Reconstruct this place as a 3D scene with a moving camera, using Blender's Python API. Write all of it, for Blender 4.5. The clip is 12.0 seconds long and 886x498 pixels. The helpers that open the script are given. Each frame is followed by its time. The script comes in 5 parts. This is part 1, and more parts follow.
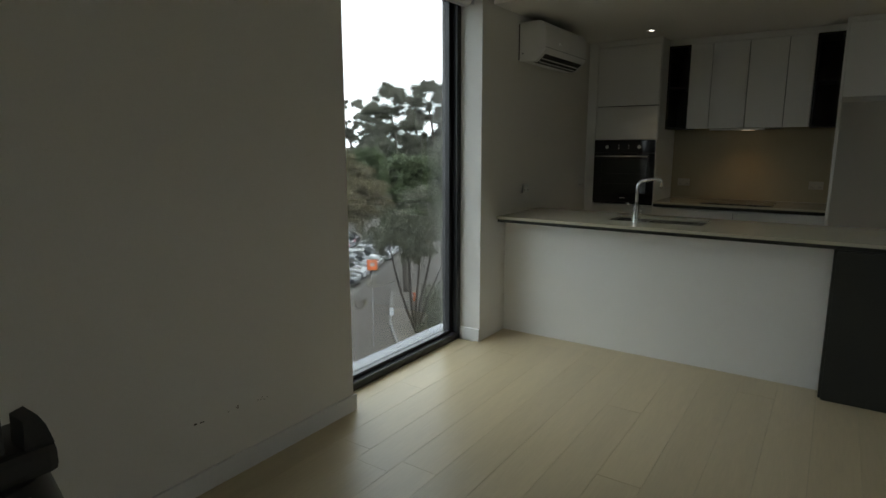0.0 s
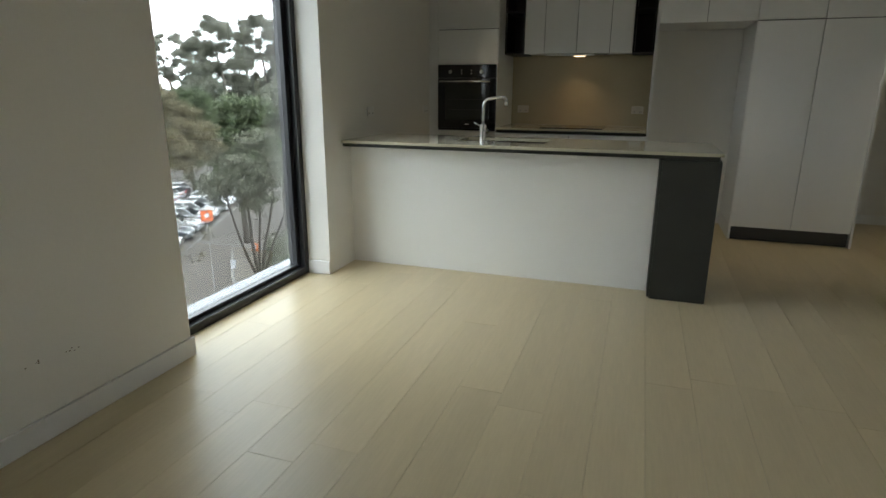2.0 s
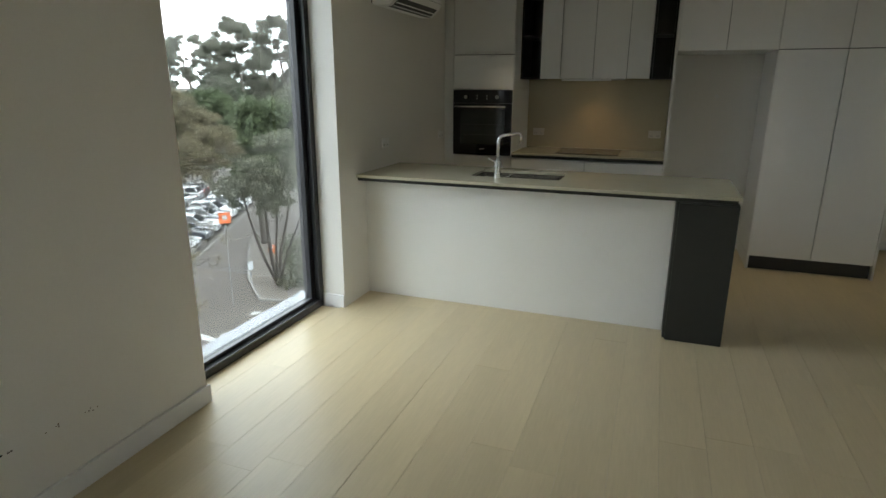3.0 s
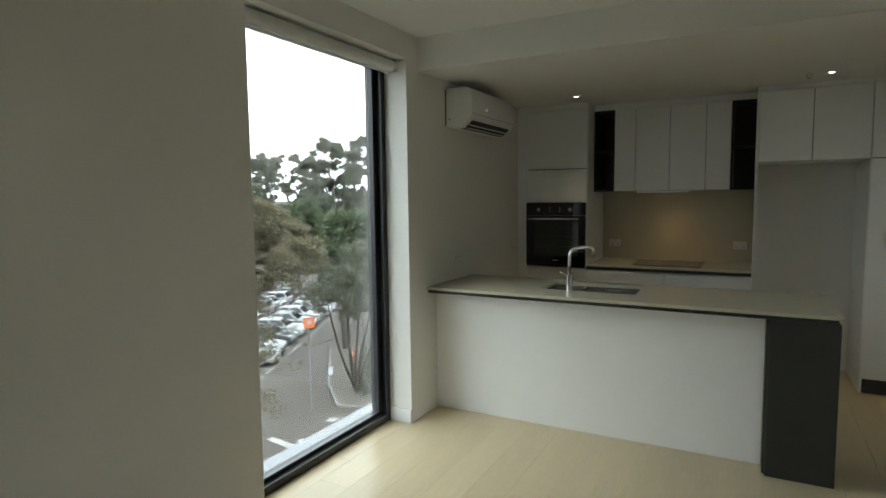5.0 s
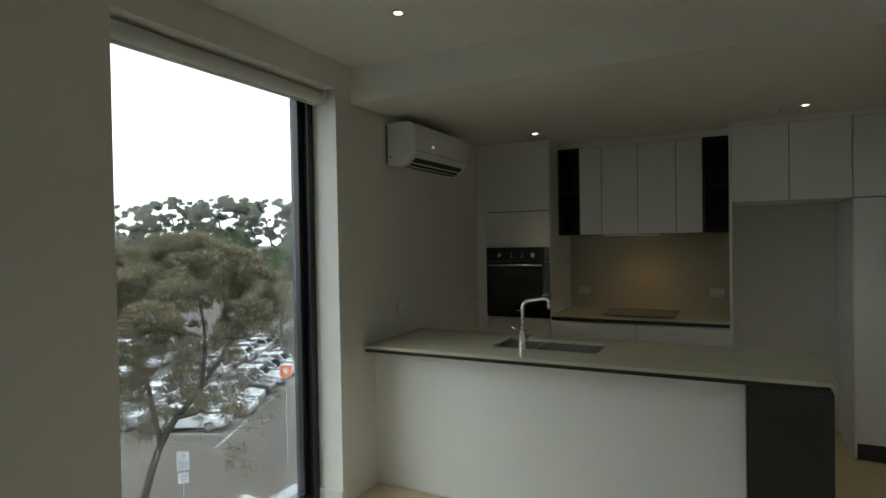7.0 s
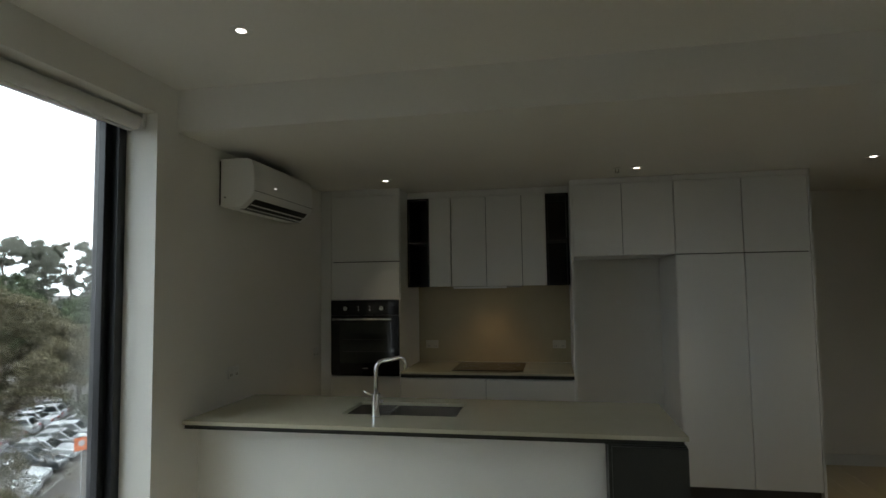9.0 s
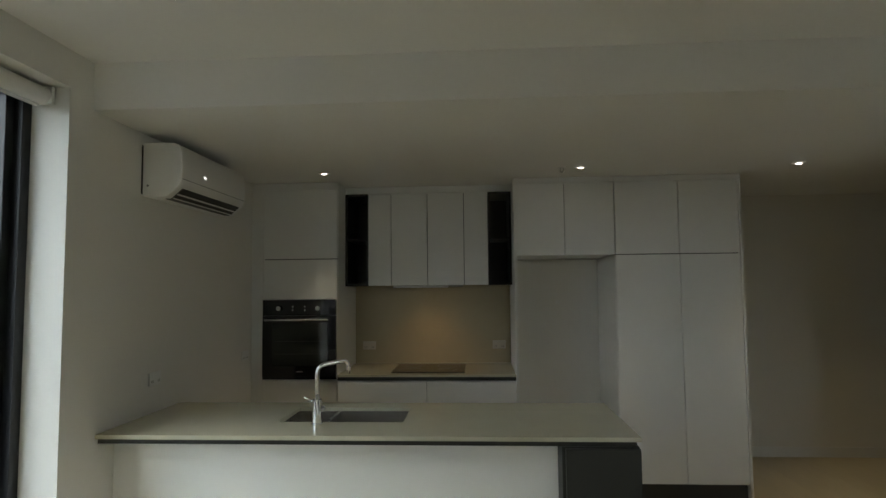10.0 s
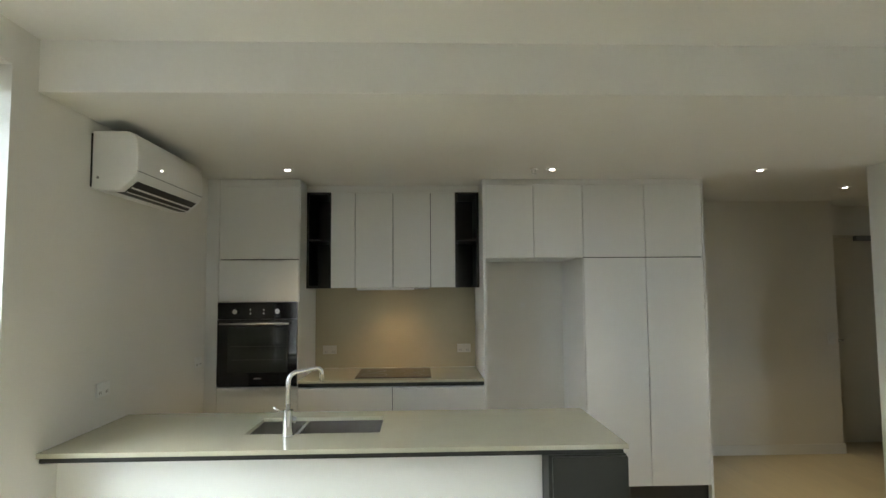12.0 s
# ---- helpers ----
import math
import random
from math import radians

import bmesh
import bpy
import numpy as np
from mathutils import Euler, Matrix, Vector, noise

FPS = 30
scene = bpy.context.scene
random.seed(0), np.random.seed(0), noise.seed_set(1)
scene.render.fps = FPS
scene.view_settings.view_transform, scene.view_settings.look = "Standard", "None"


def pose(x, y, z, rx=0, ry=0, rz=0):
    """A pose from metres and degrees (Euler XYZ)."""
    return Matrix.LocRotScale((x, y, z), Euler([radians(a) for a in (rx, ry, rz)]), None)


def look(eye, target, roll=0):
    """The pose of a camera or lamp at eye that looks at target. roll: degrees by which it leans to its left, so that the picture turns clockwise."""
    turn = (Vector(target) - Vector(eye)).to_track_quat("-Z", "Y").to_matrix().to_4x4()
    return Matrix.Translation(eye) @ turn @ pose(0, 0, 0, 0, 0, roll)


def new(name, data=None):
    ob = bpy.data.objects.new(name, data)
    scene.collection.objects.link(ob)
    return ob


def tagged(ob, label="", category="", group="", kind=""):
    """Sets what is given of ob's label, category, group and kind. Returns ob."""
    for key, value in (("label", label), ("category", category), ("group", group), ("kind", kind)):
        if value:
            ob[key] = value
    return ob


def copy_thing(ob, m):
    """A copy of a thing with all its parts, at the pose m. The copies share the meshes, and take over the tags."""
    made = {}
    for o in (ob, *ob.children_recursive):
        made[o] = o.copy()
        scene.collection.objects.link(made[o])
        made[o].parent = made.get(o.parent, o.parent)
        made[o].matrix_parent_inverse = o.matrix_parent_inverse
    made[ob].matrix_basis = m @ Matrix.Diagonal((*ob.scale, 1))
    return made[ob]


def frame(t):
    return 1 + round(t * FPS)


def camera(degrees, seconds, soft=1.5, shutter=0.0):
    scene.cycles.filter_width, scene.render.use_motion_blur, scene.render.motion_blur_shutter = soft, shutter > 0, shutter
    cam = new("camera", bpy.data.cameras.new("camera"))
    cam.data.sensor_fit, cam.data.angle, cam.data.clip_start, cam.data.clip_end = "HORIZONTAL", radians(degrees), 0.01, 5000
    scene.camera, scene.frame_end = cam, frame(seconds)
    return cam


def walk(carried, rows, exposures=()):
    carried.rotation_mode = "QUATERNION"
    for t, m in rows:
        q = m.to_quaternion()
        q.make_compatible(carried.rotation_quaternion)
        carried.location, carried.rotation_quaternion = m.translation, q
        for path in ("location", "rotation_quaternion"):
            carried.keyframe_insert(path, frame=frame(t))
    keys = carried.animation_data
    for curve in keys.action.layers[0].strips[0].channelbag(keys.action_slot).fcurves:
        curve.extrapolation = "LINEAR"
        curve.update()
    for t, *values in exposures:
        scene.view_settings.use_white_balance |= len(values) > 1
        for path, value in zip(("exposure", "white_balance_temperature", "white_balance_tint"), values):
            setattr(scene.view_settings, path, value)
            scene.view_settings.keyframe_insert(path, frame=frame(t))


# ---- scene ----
cam = camera(75.3, 12.0)
PATH = [
    (0, (2.059, -3.887, 1.421), (0.95, -2.26, 1.067), -0.1),
    (0.5, (2.036, -3.79, 1.401), (1.094, -2.059, 1.058), -0.0),
    (1, (1.995, -3.767, 1.32), (1.126, -1.998, 0.979), 0.0),
    (1.5, (1.997, -3.779, 1.254), (1.225, -1.986, 0.819), 0.0),
    (2, (1.968, -3.764, 1.249), (1.351, -1.938, 0.713), 0.3),
    (2.5, (1.95, -3.735, 1.354), (1.347, -1.916, 0.781), 0.2),
    (3, (1.954, -3.698, 1.495), (1.287, -1.892, 0.952), 0.2),
    (3.5, (1.962, -3.7, 1.575), (1.199, -1.897, 1.169), -0.1),
    (5.5, (2.008, -3.594, 1.522), (1.049, -1.846, 1.355), -0.7),
    (6, (2.021, -3.515, 1.523), (1.065, -1.765, 1.367), -0.7),
    (6.5, (2.092, -3.286, 1.528), (1.141, -1.529, 1.427), -0.9),
    (8.5, (1.813, -2.841, 1.58), (1.272, -0.92, 1.713), -0.9),
    (9, (1.865, -2.833, 1.56), (1.495, -0.872, 1.696), -0.8),
    (9.5, (1.873, -2.811, 1.56), (1.664, -0.826, 1.692), -0.7),
    (10, (1.737, -2.709, 1.553), (1.618, -0.717, 1.687), -0.6),
    (10.5, (1.58, -2.632, 1.551), (1.555, -0.636, 1.688), -0.4),
    (11, (1.573, -2.616, 1.553), (1.59, -0.621, 1.689), -0.4),
    (11.5, (1.57, -2.611, 1.56), (1.619, -0.617, 1.699), -0.5),
    (12, (1.564, -2.595, 1.561), (1.637, -0.601, 1.699), -0.4),
]
STOPS = [(0.0, -1.25, 6900, 12), (0.5, -1.03, 6900, 12), (1.5, -0.42, 6900, 13), (2.5, -0.15, 6900, 13), (3.5, -0.3, 6900, 12), (5.5, -0.35, 6900, 10), (6.5, -0.65, 6900, 10),
         (8.5, -1.1, 6800, 11), (9.5, -0.52, 6750, 12), (10.5, 0.03, 6850, 12), (12.0, 1.0, 6700, 12)]
walk(cam, [(t, look(eye, target, roll)) for t, eye, target, roll in PATH], STOPS)

SKY, HOOD, DOWN = 24.0, 4.4, 19.0

# ---- world and light ----
world = bpy.data.worlds.new("overcast_sky")
scene.world = world
world.use_nodes = True
wn, wl = world.node_tree.nodes, world.node_tree.links
sky = wn.new("ShaderNodeTexSky")
sky.sky_type = 'NISHITA'
sky.sun_disc = False
sky.sun_elevation, sky.sun_rotation = radians(48), radians(150)
sky.air_density, sky.dust_density = 1.2, 2.0
cloud_co = wn.new("ShaderNodeTexCoord")
cloud_noise = wn.new("ShaderNodeTexNoise")
cloud_noise.inputs["Scale"].default_value = 3.2
cloud_noise.inputs["Detail"].default_value = 6
wl.new(cloud_co.outputs["Generated"], cloud_noise.inputs["Vector"])
cloud_ramp = wn.new("ShaderNodeValToRGB")
cloud_ramp.color_ramp.elements[0].position = 0.30
cloud_ramp.color_ramp.elements[1].position = 0.44
wl.new(cloud_noise.outputs["Fac"], cloud_ramp.inputs["Fac"])
sky_gain = wn.new("ShaderNodeVectorMath")
sky_gain.operation = 'SCALE'
sky_gain.inputs["Scale"].default_value = 0.12
wl.new(sky.outputs["Color"], sky_gain.inputs[0])
cloud_mix = wn.new("ShaderNodeMix")
cloud_mix.data_type = 'RGBA'
wl.new(cloud_ramp.outputs["Color"], cloud_mix.inputs["Factor"])
wl.new(sky_gain.outputs["Vector"], cloud_mix.inputs["A"])
cloud_mix.inputs["B"].default_value = (0.91, 1.0, 1.11, 1)
wbg = wn["Background"]
wl.new(cloud_mix.outputs["Result"], wbg.inputs["Color"])
wbg.inputs["Strength"].default_value = SKY

sun_data = bpy.data.lights.new("sun", 'SUN')
sun_data.energy, sun_data.angle, sun_data.color = 0.6, radians(15), (1.0, 0.96, 0.9)
sun = new("sun", sun_data)
sun.matrix_world = look((20, -20, 40), (0, 0, 0))

# ---- materials ----


def mat(name, color, rough=0.5, metal=0.0, grain=0.0, grain_scale=40.0, stain=0.0, stain_scale=2.5, bump=0.0,
        bump_scale=300.0, random_tone=0.0, coat=0.0, spec=0.5, stretch=(1, 1, 1), rough_var=0.0):
    """A surface with two scales of variation (grain and stains), fine relief and, for pieces, a tone of its own."""
    m = bpy.data.materials.new(name)
    m.use_nodes = True
    n, l = m.node_tree.nodes, m.node_tree.links
    b = n["Principled BSDF"]
    b.inputs["Roughness"].default_value = rough
    b.inputs["Metallic"].default_value = metal
    b.inputs["Coat Weight"].default_value = coat
    b.inputs["Specular IOR Level"].default_value = spec
    co = n.new("ShaderNodeTexCoord")
    mp = n.new("ShaderNodeMapping")
    mp.inputs["Scale"].default_value = stretch
    l.new(co.outputs["Object"], mp.inputs["Vector"])
    base = n.new("ShaderNodeRGB")
    base.outputs[0].default_value = (*color, 1)
    out = base.outputs[0]

    def vary(out, scale, amount, detail):
        t = n.new("ShaderNodeTexNoise")
        t.inputs["Scale"].default_value = scale
        t.inputs["Detail"].default_value = detail
        l.new(mp.outputs["Vector"], t.inputs["Vector"])
        r = n.new("ShaderNodeMapRange")
        r.inputs["From Min"].default_value, r.inputs["From Max"].default_value = 0.25, 0.75
        r.inputs["To Min"].default_value, r.inputs["To Max"].default_value = 1 - amount, 1 + amount
        l.new(t.outputs["Fac"], r.inputs["Value"])
        v = n.new("ShaderNodeVectorMath")
        v.operation = 'SCALE'
        l.new(out, v.inputs[0])
        l.new(r.outputs["Result"], v.inputs["Scale"])
        return v.outputs["Vector"], t

    tex = None
    if grain:
        out, tex = vary(out, grain_scale, grain, 5)
    if stain:
        out, tex = vary(out, stain_scale, stain, 3)
    if random_tone:
        oi = n.new("ShaderNodeObjectInfo")
        r = n.new("ShaderNodeMapRange")
        r.inputs["To Min"].default_value, r.inputs["To Max"].default_value = 1 - random_tone, 1 + random_tone
        l.new(oi.outputs["Random"], r.inputs["Value"])
        v = n.new("ShaderNodeVectorMath")
        v.operation = 'SCALE'
        l.new(out, v.inputs[0])
        l.new(r.outputs["Result"], v.inputs["Scale"])
        out = v.outputs["Vector"]
    l.new(out, b.inputs["Base Color"])
    if rough_var and tex:
        r = n.new("ShaderNodeMapRange")
        r.inputs["To Min"].default_value, r.inputs["To Max"].default_value = rough - rough_var, rough + rough_var
        l.new(tex.outputs["Fac"], r.inputs["Value"])
        l.new(r.outputs["Result"], b.inputs["Roughness"])
    if bump:
        t = n.new("ShaderNodeTexNoise")
        t.inputs["Scale"].default_value = bump_scale
        t.inputs["Detail"].default_value = 3
        l.new(mp.outputs["Vector"], t.inputs["Vector"])
        k = n.new("ShaderNodeBump")
        k.inputs["Strength"].default_value = bump
        k.inputs["Distance"].default_value = 0.002
        l.new(t.outputs["Fac"], k.inputs["Height"])
        l.new(k.outputs["Normal"], b.inputs["Normal"])
    return m


def glowing(name, color, strength):
    m = bpy.data.materials.new(name)
    m.use_nodes = True
    b = m.node_tree.nodes["Principled BSDF"]
    b.inputs["Base Color"].default_value = (0.8, 0.8, 0.8, 1)
    b.inputs["Emission Color"].default_value = (*color, 1)
    b.inputs["Emission Strength"].default_value = strength
    return m


def clear_glass(name, tint, gloss_rough=0.01):
    m = bpy.data.materials.new(name)
    m.use_nodes = True
    n, l = m.node_tree.nodes, m.node_tree.links
    n.remove(n["Principled BSDF"])
    tr = n.new("ShaderNodeBsdfTransparent")
    tr.inputs["Color"].default_value = (*tint, 1)
    gl = n.new("ShaderNodeBsdfGlossy")
    gl.inputs["Roughness"].default_value = gloss_rough
    lw = n.new("ShaderNodeLayerWeight")
    pw = n.new("ShaderNodeMath")
    pw.operation = 'POWER'
    pw.inputs[1].default_value = 5
    l.new(lw.outputs["Facing"], pw.inputs[0])
    fr = n.new("ShaderNodeMapRange")
    fr.inputs["To Min"].default_value = 0.04
    l.new(pw.outputs[0], fr.inputs["Value"])
    mx = n.new("ShaderNodeMixShader")
    l.new(fr.outputs["Result"], mx.inputs[0])
    l.new(tr.outputs[0], mx.inputs[1])
    l.new(gl.outputs[0], mx.inputs[2])
    # pale translucent film, stronger towards one edge of the pane
    co = n.new("ShaderNodeTexCoord")
    sx = n.new("ShaderNodeSeparateXYZ")
    l.new(co.outputs["Object"], sx.inputs[0])
    edge = n.new("ShaderNodeMapRange")
    edge.interpolation_type = 'SMOOTHSTEP'
    edge.inputs["From Min"].default_value, edge.inputs["From Max"].default_value = 0.38, 0.58
    l.new(sx.outputs["Y"], edge.inputs["Value"])
    ns = n.new("ShaderNodeTexNoise")
    ns.inputs["Scale"].default_value = 5
    mp = n.new("ShaderNodeMapping")
    mp.inputs["Scale"].default_value = (1, 1.5, 0.35)
    l.new(co.outputs["Object"], mp.inputs["Vector"])
    l.new(mp.outputs["Vector"], ns.inputs["Vector"])
    film = n.new("ShaderNodeMath")
    film.operation = 'MULTIPLY'
    l.new(edge.outputs["Result"], film.inputs[0])
    l.new(ns.outputs["Fac"], film.inputs[1])
    thin = n.new("ShaderNodeMath")
    thin.operation = 'MULTIPLY'
    thin.inputs[1].default_value = 0.020
    l.new(film.outputs[0], thin.inputs[0])
    tl = n.new("ShaderNodeBsdfTranslucent")
    tl.inputs["Color"].default_value = (0.8, 0.85, 0.85, 1)
    filmed = n.new("ShaderNodeMixShader")
    l.new(thin.outputs[0], filmed.inputs[0])
    l.new(mx.outputs[0], filmed.inputs[1])
    l.new(tl.outputs[0], filmed.inputs[2])
    l.new(filmed.outputs[0], n["Material Output"].inputs["Surface"])
    return m


M_WALL = mat("wall_paint", (0.79, 0.775, 0.73), 0.6, grain=0.012, grain_scale=90, stain=0.025, stain_scale=1.3, bump=0.12, bump_scale=450)
M_CEIL = mat("ceiling_paint", (0.85, 0.84, 0.81), 0.75, stain=0.02, stain_scale=1.0, grain=0.01, grain_scale=60, bump=0.08, bump_scale=350)
M_TRIM = mat("trim_paint", (0.80, 0.80, 0.79), 0.35, stain=0.02, stain_scale=3, bump=0.05)
M_CAB = mat("white_laminate", (0.77, 0.77, 0.745), 0.32, grain=0.006, grain_scale=200, stain=0.012, stain_scale=2, bump=0.03, bump_scale=600)
M_PANEL = mat("peninsula_white_laminate", (0.83, 0.825, 0.79), 0.38, grain=0.006, grain_scale=200, stain=0.02, stain_scale=2, bump=0.03, bump_scale=600)
M_DARK = mat("charcoal_laminate", (0.026, 0.027, 0.022), 0.5, spec=0.35, grain=0.06, grain_scale=150, stain=0.08, stain_scale=4, bump=0.04, bump_scale=500)
M_BLACKCAB = mat("black_niche_laminate", (0.018, 0.017, 0.016), 0.45, grain=0.1, grain_scale=120, stain=0.08)
M_STONE = mat("engineered_stone", (0.50, 0.475, 0.355), 0.10, grain=0.03, grain_scale=500, stain=0.02, stain_scale=6, rough_var=0.03)
M_SPLASH = mat("beige_splashback_stone", (0.46, 0.405, 0.275), 0.24, grain=0.05, grain_scale=260, stain=0.03, stain_scale=5)
M_ALU = mat("black_powdercoat", (0.012, 0.013, 0.015), 0.30, grain=0.08, grain_scale=400, bump=0.05, bump_scale=900)
M_SILL = mat("grey_sill_metal", (0.25, 0.265, 0.29), 0.35, stain=0.04, stain_scale=8, grain=0.02)
M_CHROME = mat("chrome", (0.85, 0.86, 0.87), 0.07, 1.0, stain=0.02, stain_scale=30)
M_STEEL = mat("brushed_steel", (0.64, 0.64, 0.62), 0.27, 1.0, grain=0.05, grain_scale=120, stretch=(1, 12, 1), stain=0.04, stain_scale=9)
M_BLACKGLASS = mat("black_glass", (0.010, 0.010, 0.011), 0.06, stain=0.1, stain_scale=5, spec=0.5)
M_OVENWIN = mat("dark_oven_window_glass", (0.022, 0.024, 0.022), 0.05, stain=0.1, stain_scale=5)
M_PLASTIC = mat("white_plastic", (0.80, 0.80, 0.78), 0.33, stain=0.015, stain_scale=5)
M_OUTLET = mat("cream_outlet_plastic", (0.60, 0.565, 0.48), 0.4, stain=0.015, stain_scale=5)
M_GREYPL = mat("grey_plastic", (0.20, 0.20, 0.20), 0.4, stain=0.05)
M_OUTLETSLOT = mat("outlet_slot_plastic", (0.32, 0.30, 0.26), 0.5, stain=0.03)
# near-black that stands in for the shade inside door gaps
M_GAPSHADE = mat("gap_shade_grey", (0.05, 0.05, 0.048), 0.6, stain=0.05)
M_DARKPL = mat("dark_vent_plastic", (0.022, 0.022, 0.022), 0.5, stain=0.05)
M_FABRIC = mat("blind_fabric", (0.72, 0.70, 0.67), 0.8, grain=0.04, grain_scale=700, stain=0.02)
M_DOOR = mat("door_paint", (0.70, 0.67, 0.60), 0.42, grain=0.02, grain_scale=60, stain=0.02)
M_KICK = mat("dark_kickboard", (0.03, 0.027, 0.023), 0.5, stain=0.1)
M_SINK = mat("sink_steel", (0.58, 0.56, 0.52), 0.26, 1.0, grain=0.06, grain_scale=140, stretch=(1, 10, 1), stain=0.05, stain_scale=9)
M_SCUFF = mat("plaster_scuff", (0.21, 0.17, 0.125), 0.9, stain=0.2, stain_scale=60)
M_LAMP = glowing("downlight_glow", (1.0, 0.95, 0.86), 9.0)
# emission that stands in for a reflection on the air conditioner
M_GLINT = glowing("glint_glow", (1.0, 0.98, 0.94), 2.5)
M_HOODLAMP = glowing("hood_lamp_glow", (1.0, 0.78, 0.50), 6.0)
M_GLASS = clear_glass("window_glass", (0.43, 0.45, 0.445))

# oak planks: long fibres, cathedral grain, a tone for each plank
M_OAK = mat("limed_oak", (0.60, 0.505, 0.325), 0.33, grain=0.04, grain_scale=16, stain=0.05, stain_scale=1.6, bump=0.06,
            bump_scale=60, random_tone=0.035, stretch=(6, 0.45, 1), rough_var=0.05, spec=0.5)
M_JOINT = mat("floor_joint", (0.26, 0.22, 0.15), 0.8, stain=0.1)

# ---- building helpers ----
ORIGIN = {}


def box(bm, x0, x1, y0, y1, z0, z1, bevel=0.0, seg=2):
    r = bmesh.ops.create_cube(bm, size=1.0, matrix=Matrix.LocRotScale(((x0 + x1) / 2, (y0 + y1) / 2, (z0 + z1) / 2), None, (x1 - x0, y1 - y0, z1 - z0)))
    if bevel:
        vs = set(r["verts"])
        es = [e for e in bm.edges if e.verts[0] in vs and e.verts[1] in vs]
        bmesh.ops.bevel(bm, geom=es, offset=bevel, segments=seg, profile=0.6, affect='EDGES')
    return bm


def boxes(*dims, bevel=0.0):
    bm = bmesh.new()
    for d in dims:
        box(bm, *d, bevel=bevel)
    return bm


def cyl(bm, centre, r, depth, axis="z", seg=24, r2=None):
    rot = {"z": Euler((0, 0, 0)), "x": Euler((0, radians(90), 0)), "y": Euler((radians(-90), 0, 0))}[axis]
    bmesh.ops.create_cone(bm, cap_ends=True, segments=seg, radius1=r, radius2=r if r2 is None else r2, depth=depth,
                          matrix=Matrix.LocRotScale(centre, rot, None))
    return bm


def prism(bm, pts, axis, a, b):
    """A closed outline in the plane across axis, drawn out from a to b."""
    def at(p, q):
        return {"x": (q, p[0], p[1]), "y": (p[0], q, p[1]), "z": (p[0], p[1], q)}[axis]
    va, vb = [bm.verts.new(at(p, a)) for p in pts], [bm.verts.new(at(p, b)) for p in pts]
    bm.faces.new(va), bm.faces.new(list(reversed(vb)))
    for i in range(len(pts)):
        j = (i + 1) % len(pts)
        bm.faces.new((va[j], va[i], vb[i], vb[j]))
    bmesh.ops.recalc_face_normals(bm, faces=bm.faces[:])
    return bm


def tube(bm, path, radii, seg=10, cap=True):
    """A round tube along a path of points."""
    path = [Vector(p) for p in path]
    rings = []
    ref = Vector((0.31, 0.87, 0.38))
    for i, p in enumerate(path):
        d = (path[min(i + 1, len(path) - 1)] - path[max(i - 1, 0)]).normalized()
        u = d.cross(ref).normalized()
        v = d.cross(u)
        r = radii[i] if isinstance(radii, (list, tuple)) else radii
        rings.append([bm.verts.new(p + r * (math.cos(k * 2 * math.pi / seg) * u + math.sin(k * 2 * math.pi / seg) * v)) for k in range(seg)])
    for a, b in zip(rings, rings[1:]):
        for k in range(seg):
            f = bm.faces.new((a[k], a[(k + 1) % seg], b[(k + 1) % seg], b[k]))
            f.smooth = True
    if cap:
        bm.faces.new(list(reversed(rings[0]))), bm.faces.new(rings[-1])
    return bm


def shade(bm, angle=40):
    for f in bm.faces:
        f.smooth = True
    for e in bm.edges:
        if len(e.link_faces) == 2 and e.calc_face_angle(0) > radians(angle):
            e.smooth = False
    return bm


def mesh_of(name, bm, material):
    me = bpy.data.meshes.new(name)
    bm.to_mesh(me)
    bm.free()
    me.materials.append(material)
    return me


def thing(name, base, label, category, group="", kind=""):
    o = new(name)
    o.empty_display_size = 0.1
    o.location = base
    ORIGIN[o] = Vector(base)
    return tagged(o, label, category, group, kind)


def part(name, bm, material, parent, label=""):
    """One mesh object under a thing or a part; bm is in the world's metres."""
    at = ORIGIN[parent]
    bmesh.ops.translate(bm, verts=bm.verts[:], vec=-at)
    o = new(name, mesh_of(name, bm, material))
    o.parent = parent
    ORIGIN[o] = at
    if label:
        tagged(o, label)
    return o


def setting(name, bm, material, label, category):
    o = new(name, mesh_of(name, bm, material))
    ORIGIN[o] = Vector((0, 0, 0))
    return tagged(o, label, category, kind="structure")


# ---- plan, in metres ----
REAR_Y, RIGHT_X, CORNER_Y, CORR_Y, END_X, DOOR_Y = -6.5, 4.6, 1.17, 2.75, 6.9, 3.08
BACK_Y = 2.30
HEAD_H, CEIL_K, CEIL_L, BULK_Y = 2.43, 2.375, 2.594, -0.24
WIN_Y0, WIN_Y1, WALL_T = -1.735, -0.392, 0.32
FRONT_Y = 1.62
W2A, W2B, W2S = 3.25, 4.45, 0.5
BENCH = 0.905

# ---- shell ----
setting("wall_west", boxes((-WALL_T, 0, REAR_Y, WIN_Y0, -0.3, 2.9), (-WALL_T, 0, WIN_Y1, BACK_Y, -0.3, 2.9), (-WALL_T, 0, WIN_Y0, WIN_Y1, HEAD_H, 2.9),
        (-WALL_T, 0, WIN_Y0, WIN_Y1, -0.3, -0.012)), M_WALL, "off-white painted plaster wall with a tall window opening", "wall")
setting("wall_kitchen", boxes((-WALL_T, 3.681, BACK_Y, BACK_Y + 0.15, -0.3, 2.9)), M_WALL, "off-white painted wall behind the kitchen cabinets", "wall")
setting("wall_corridor", boxes((3.70, 5.50, CORR_Y, CORR_Y + 0.48, -0.3, 2.9)), M_WALL, "plain off-white painted corridor wall", "wall")
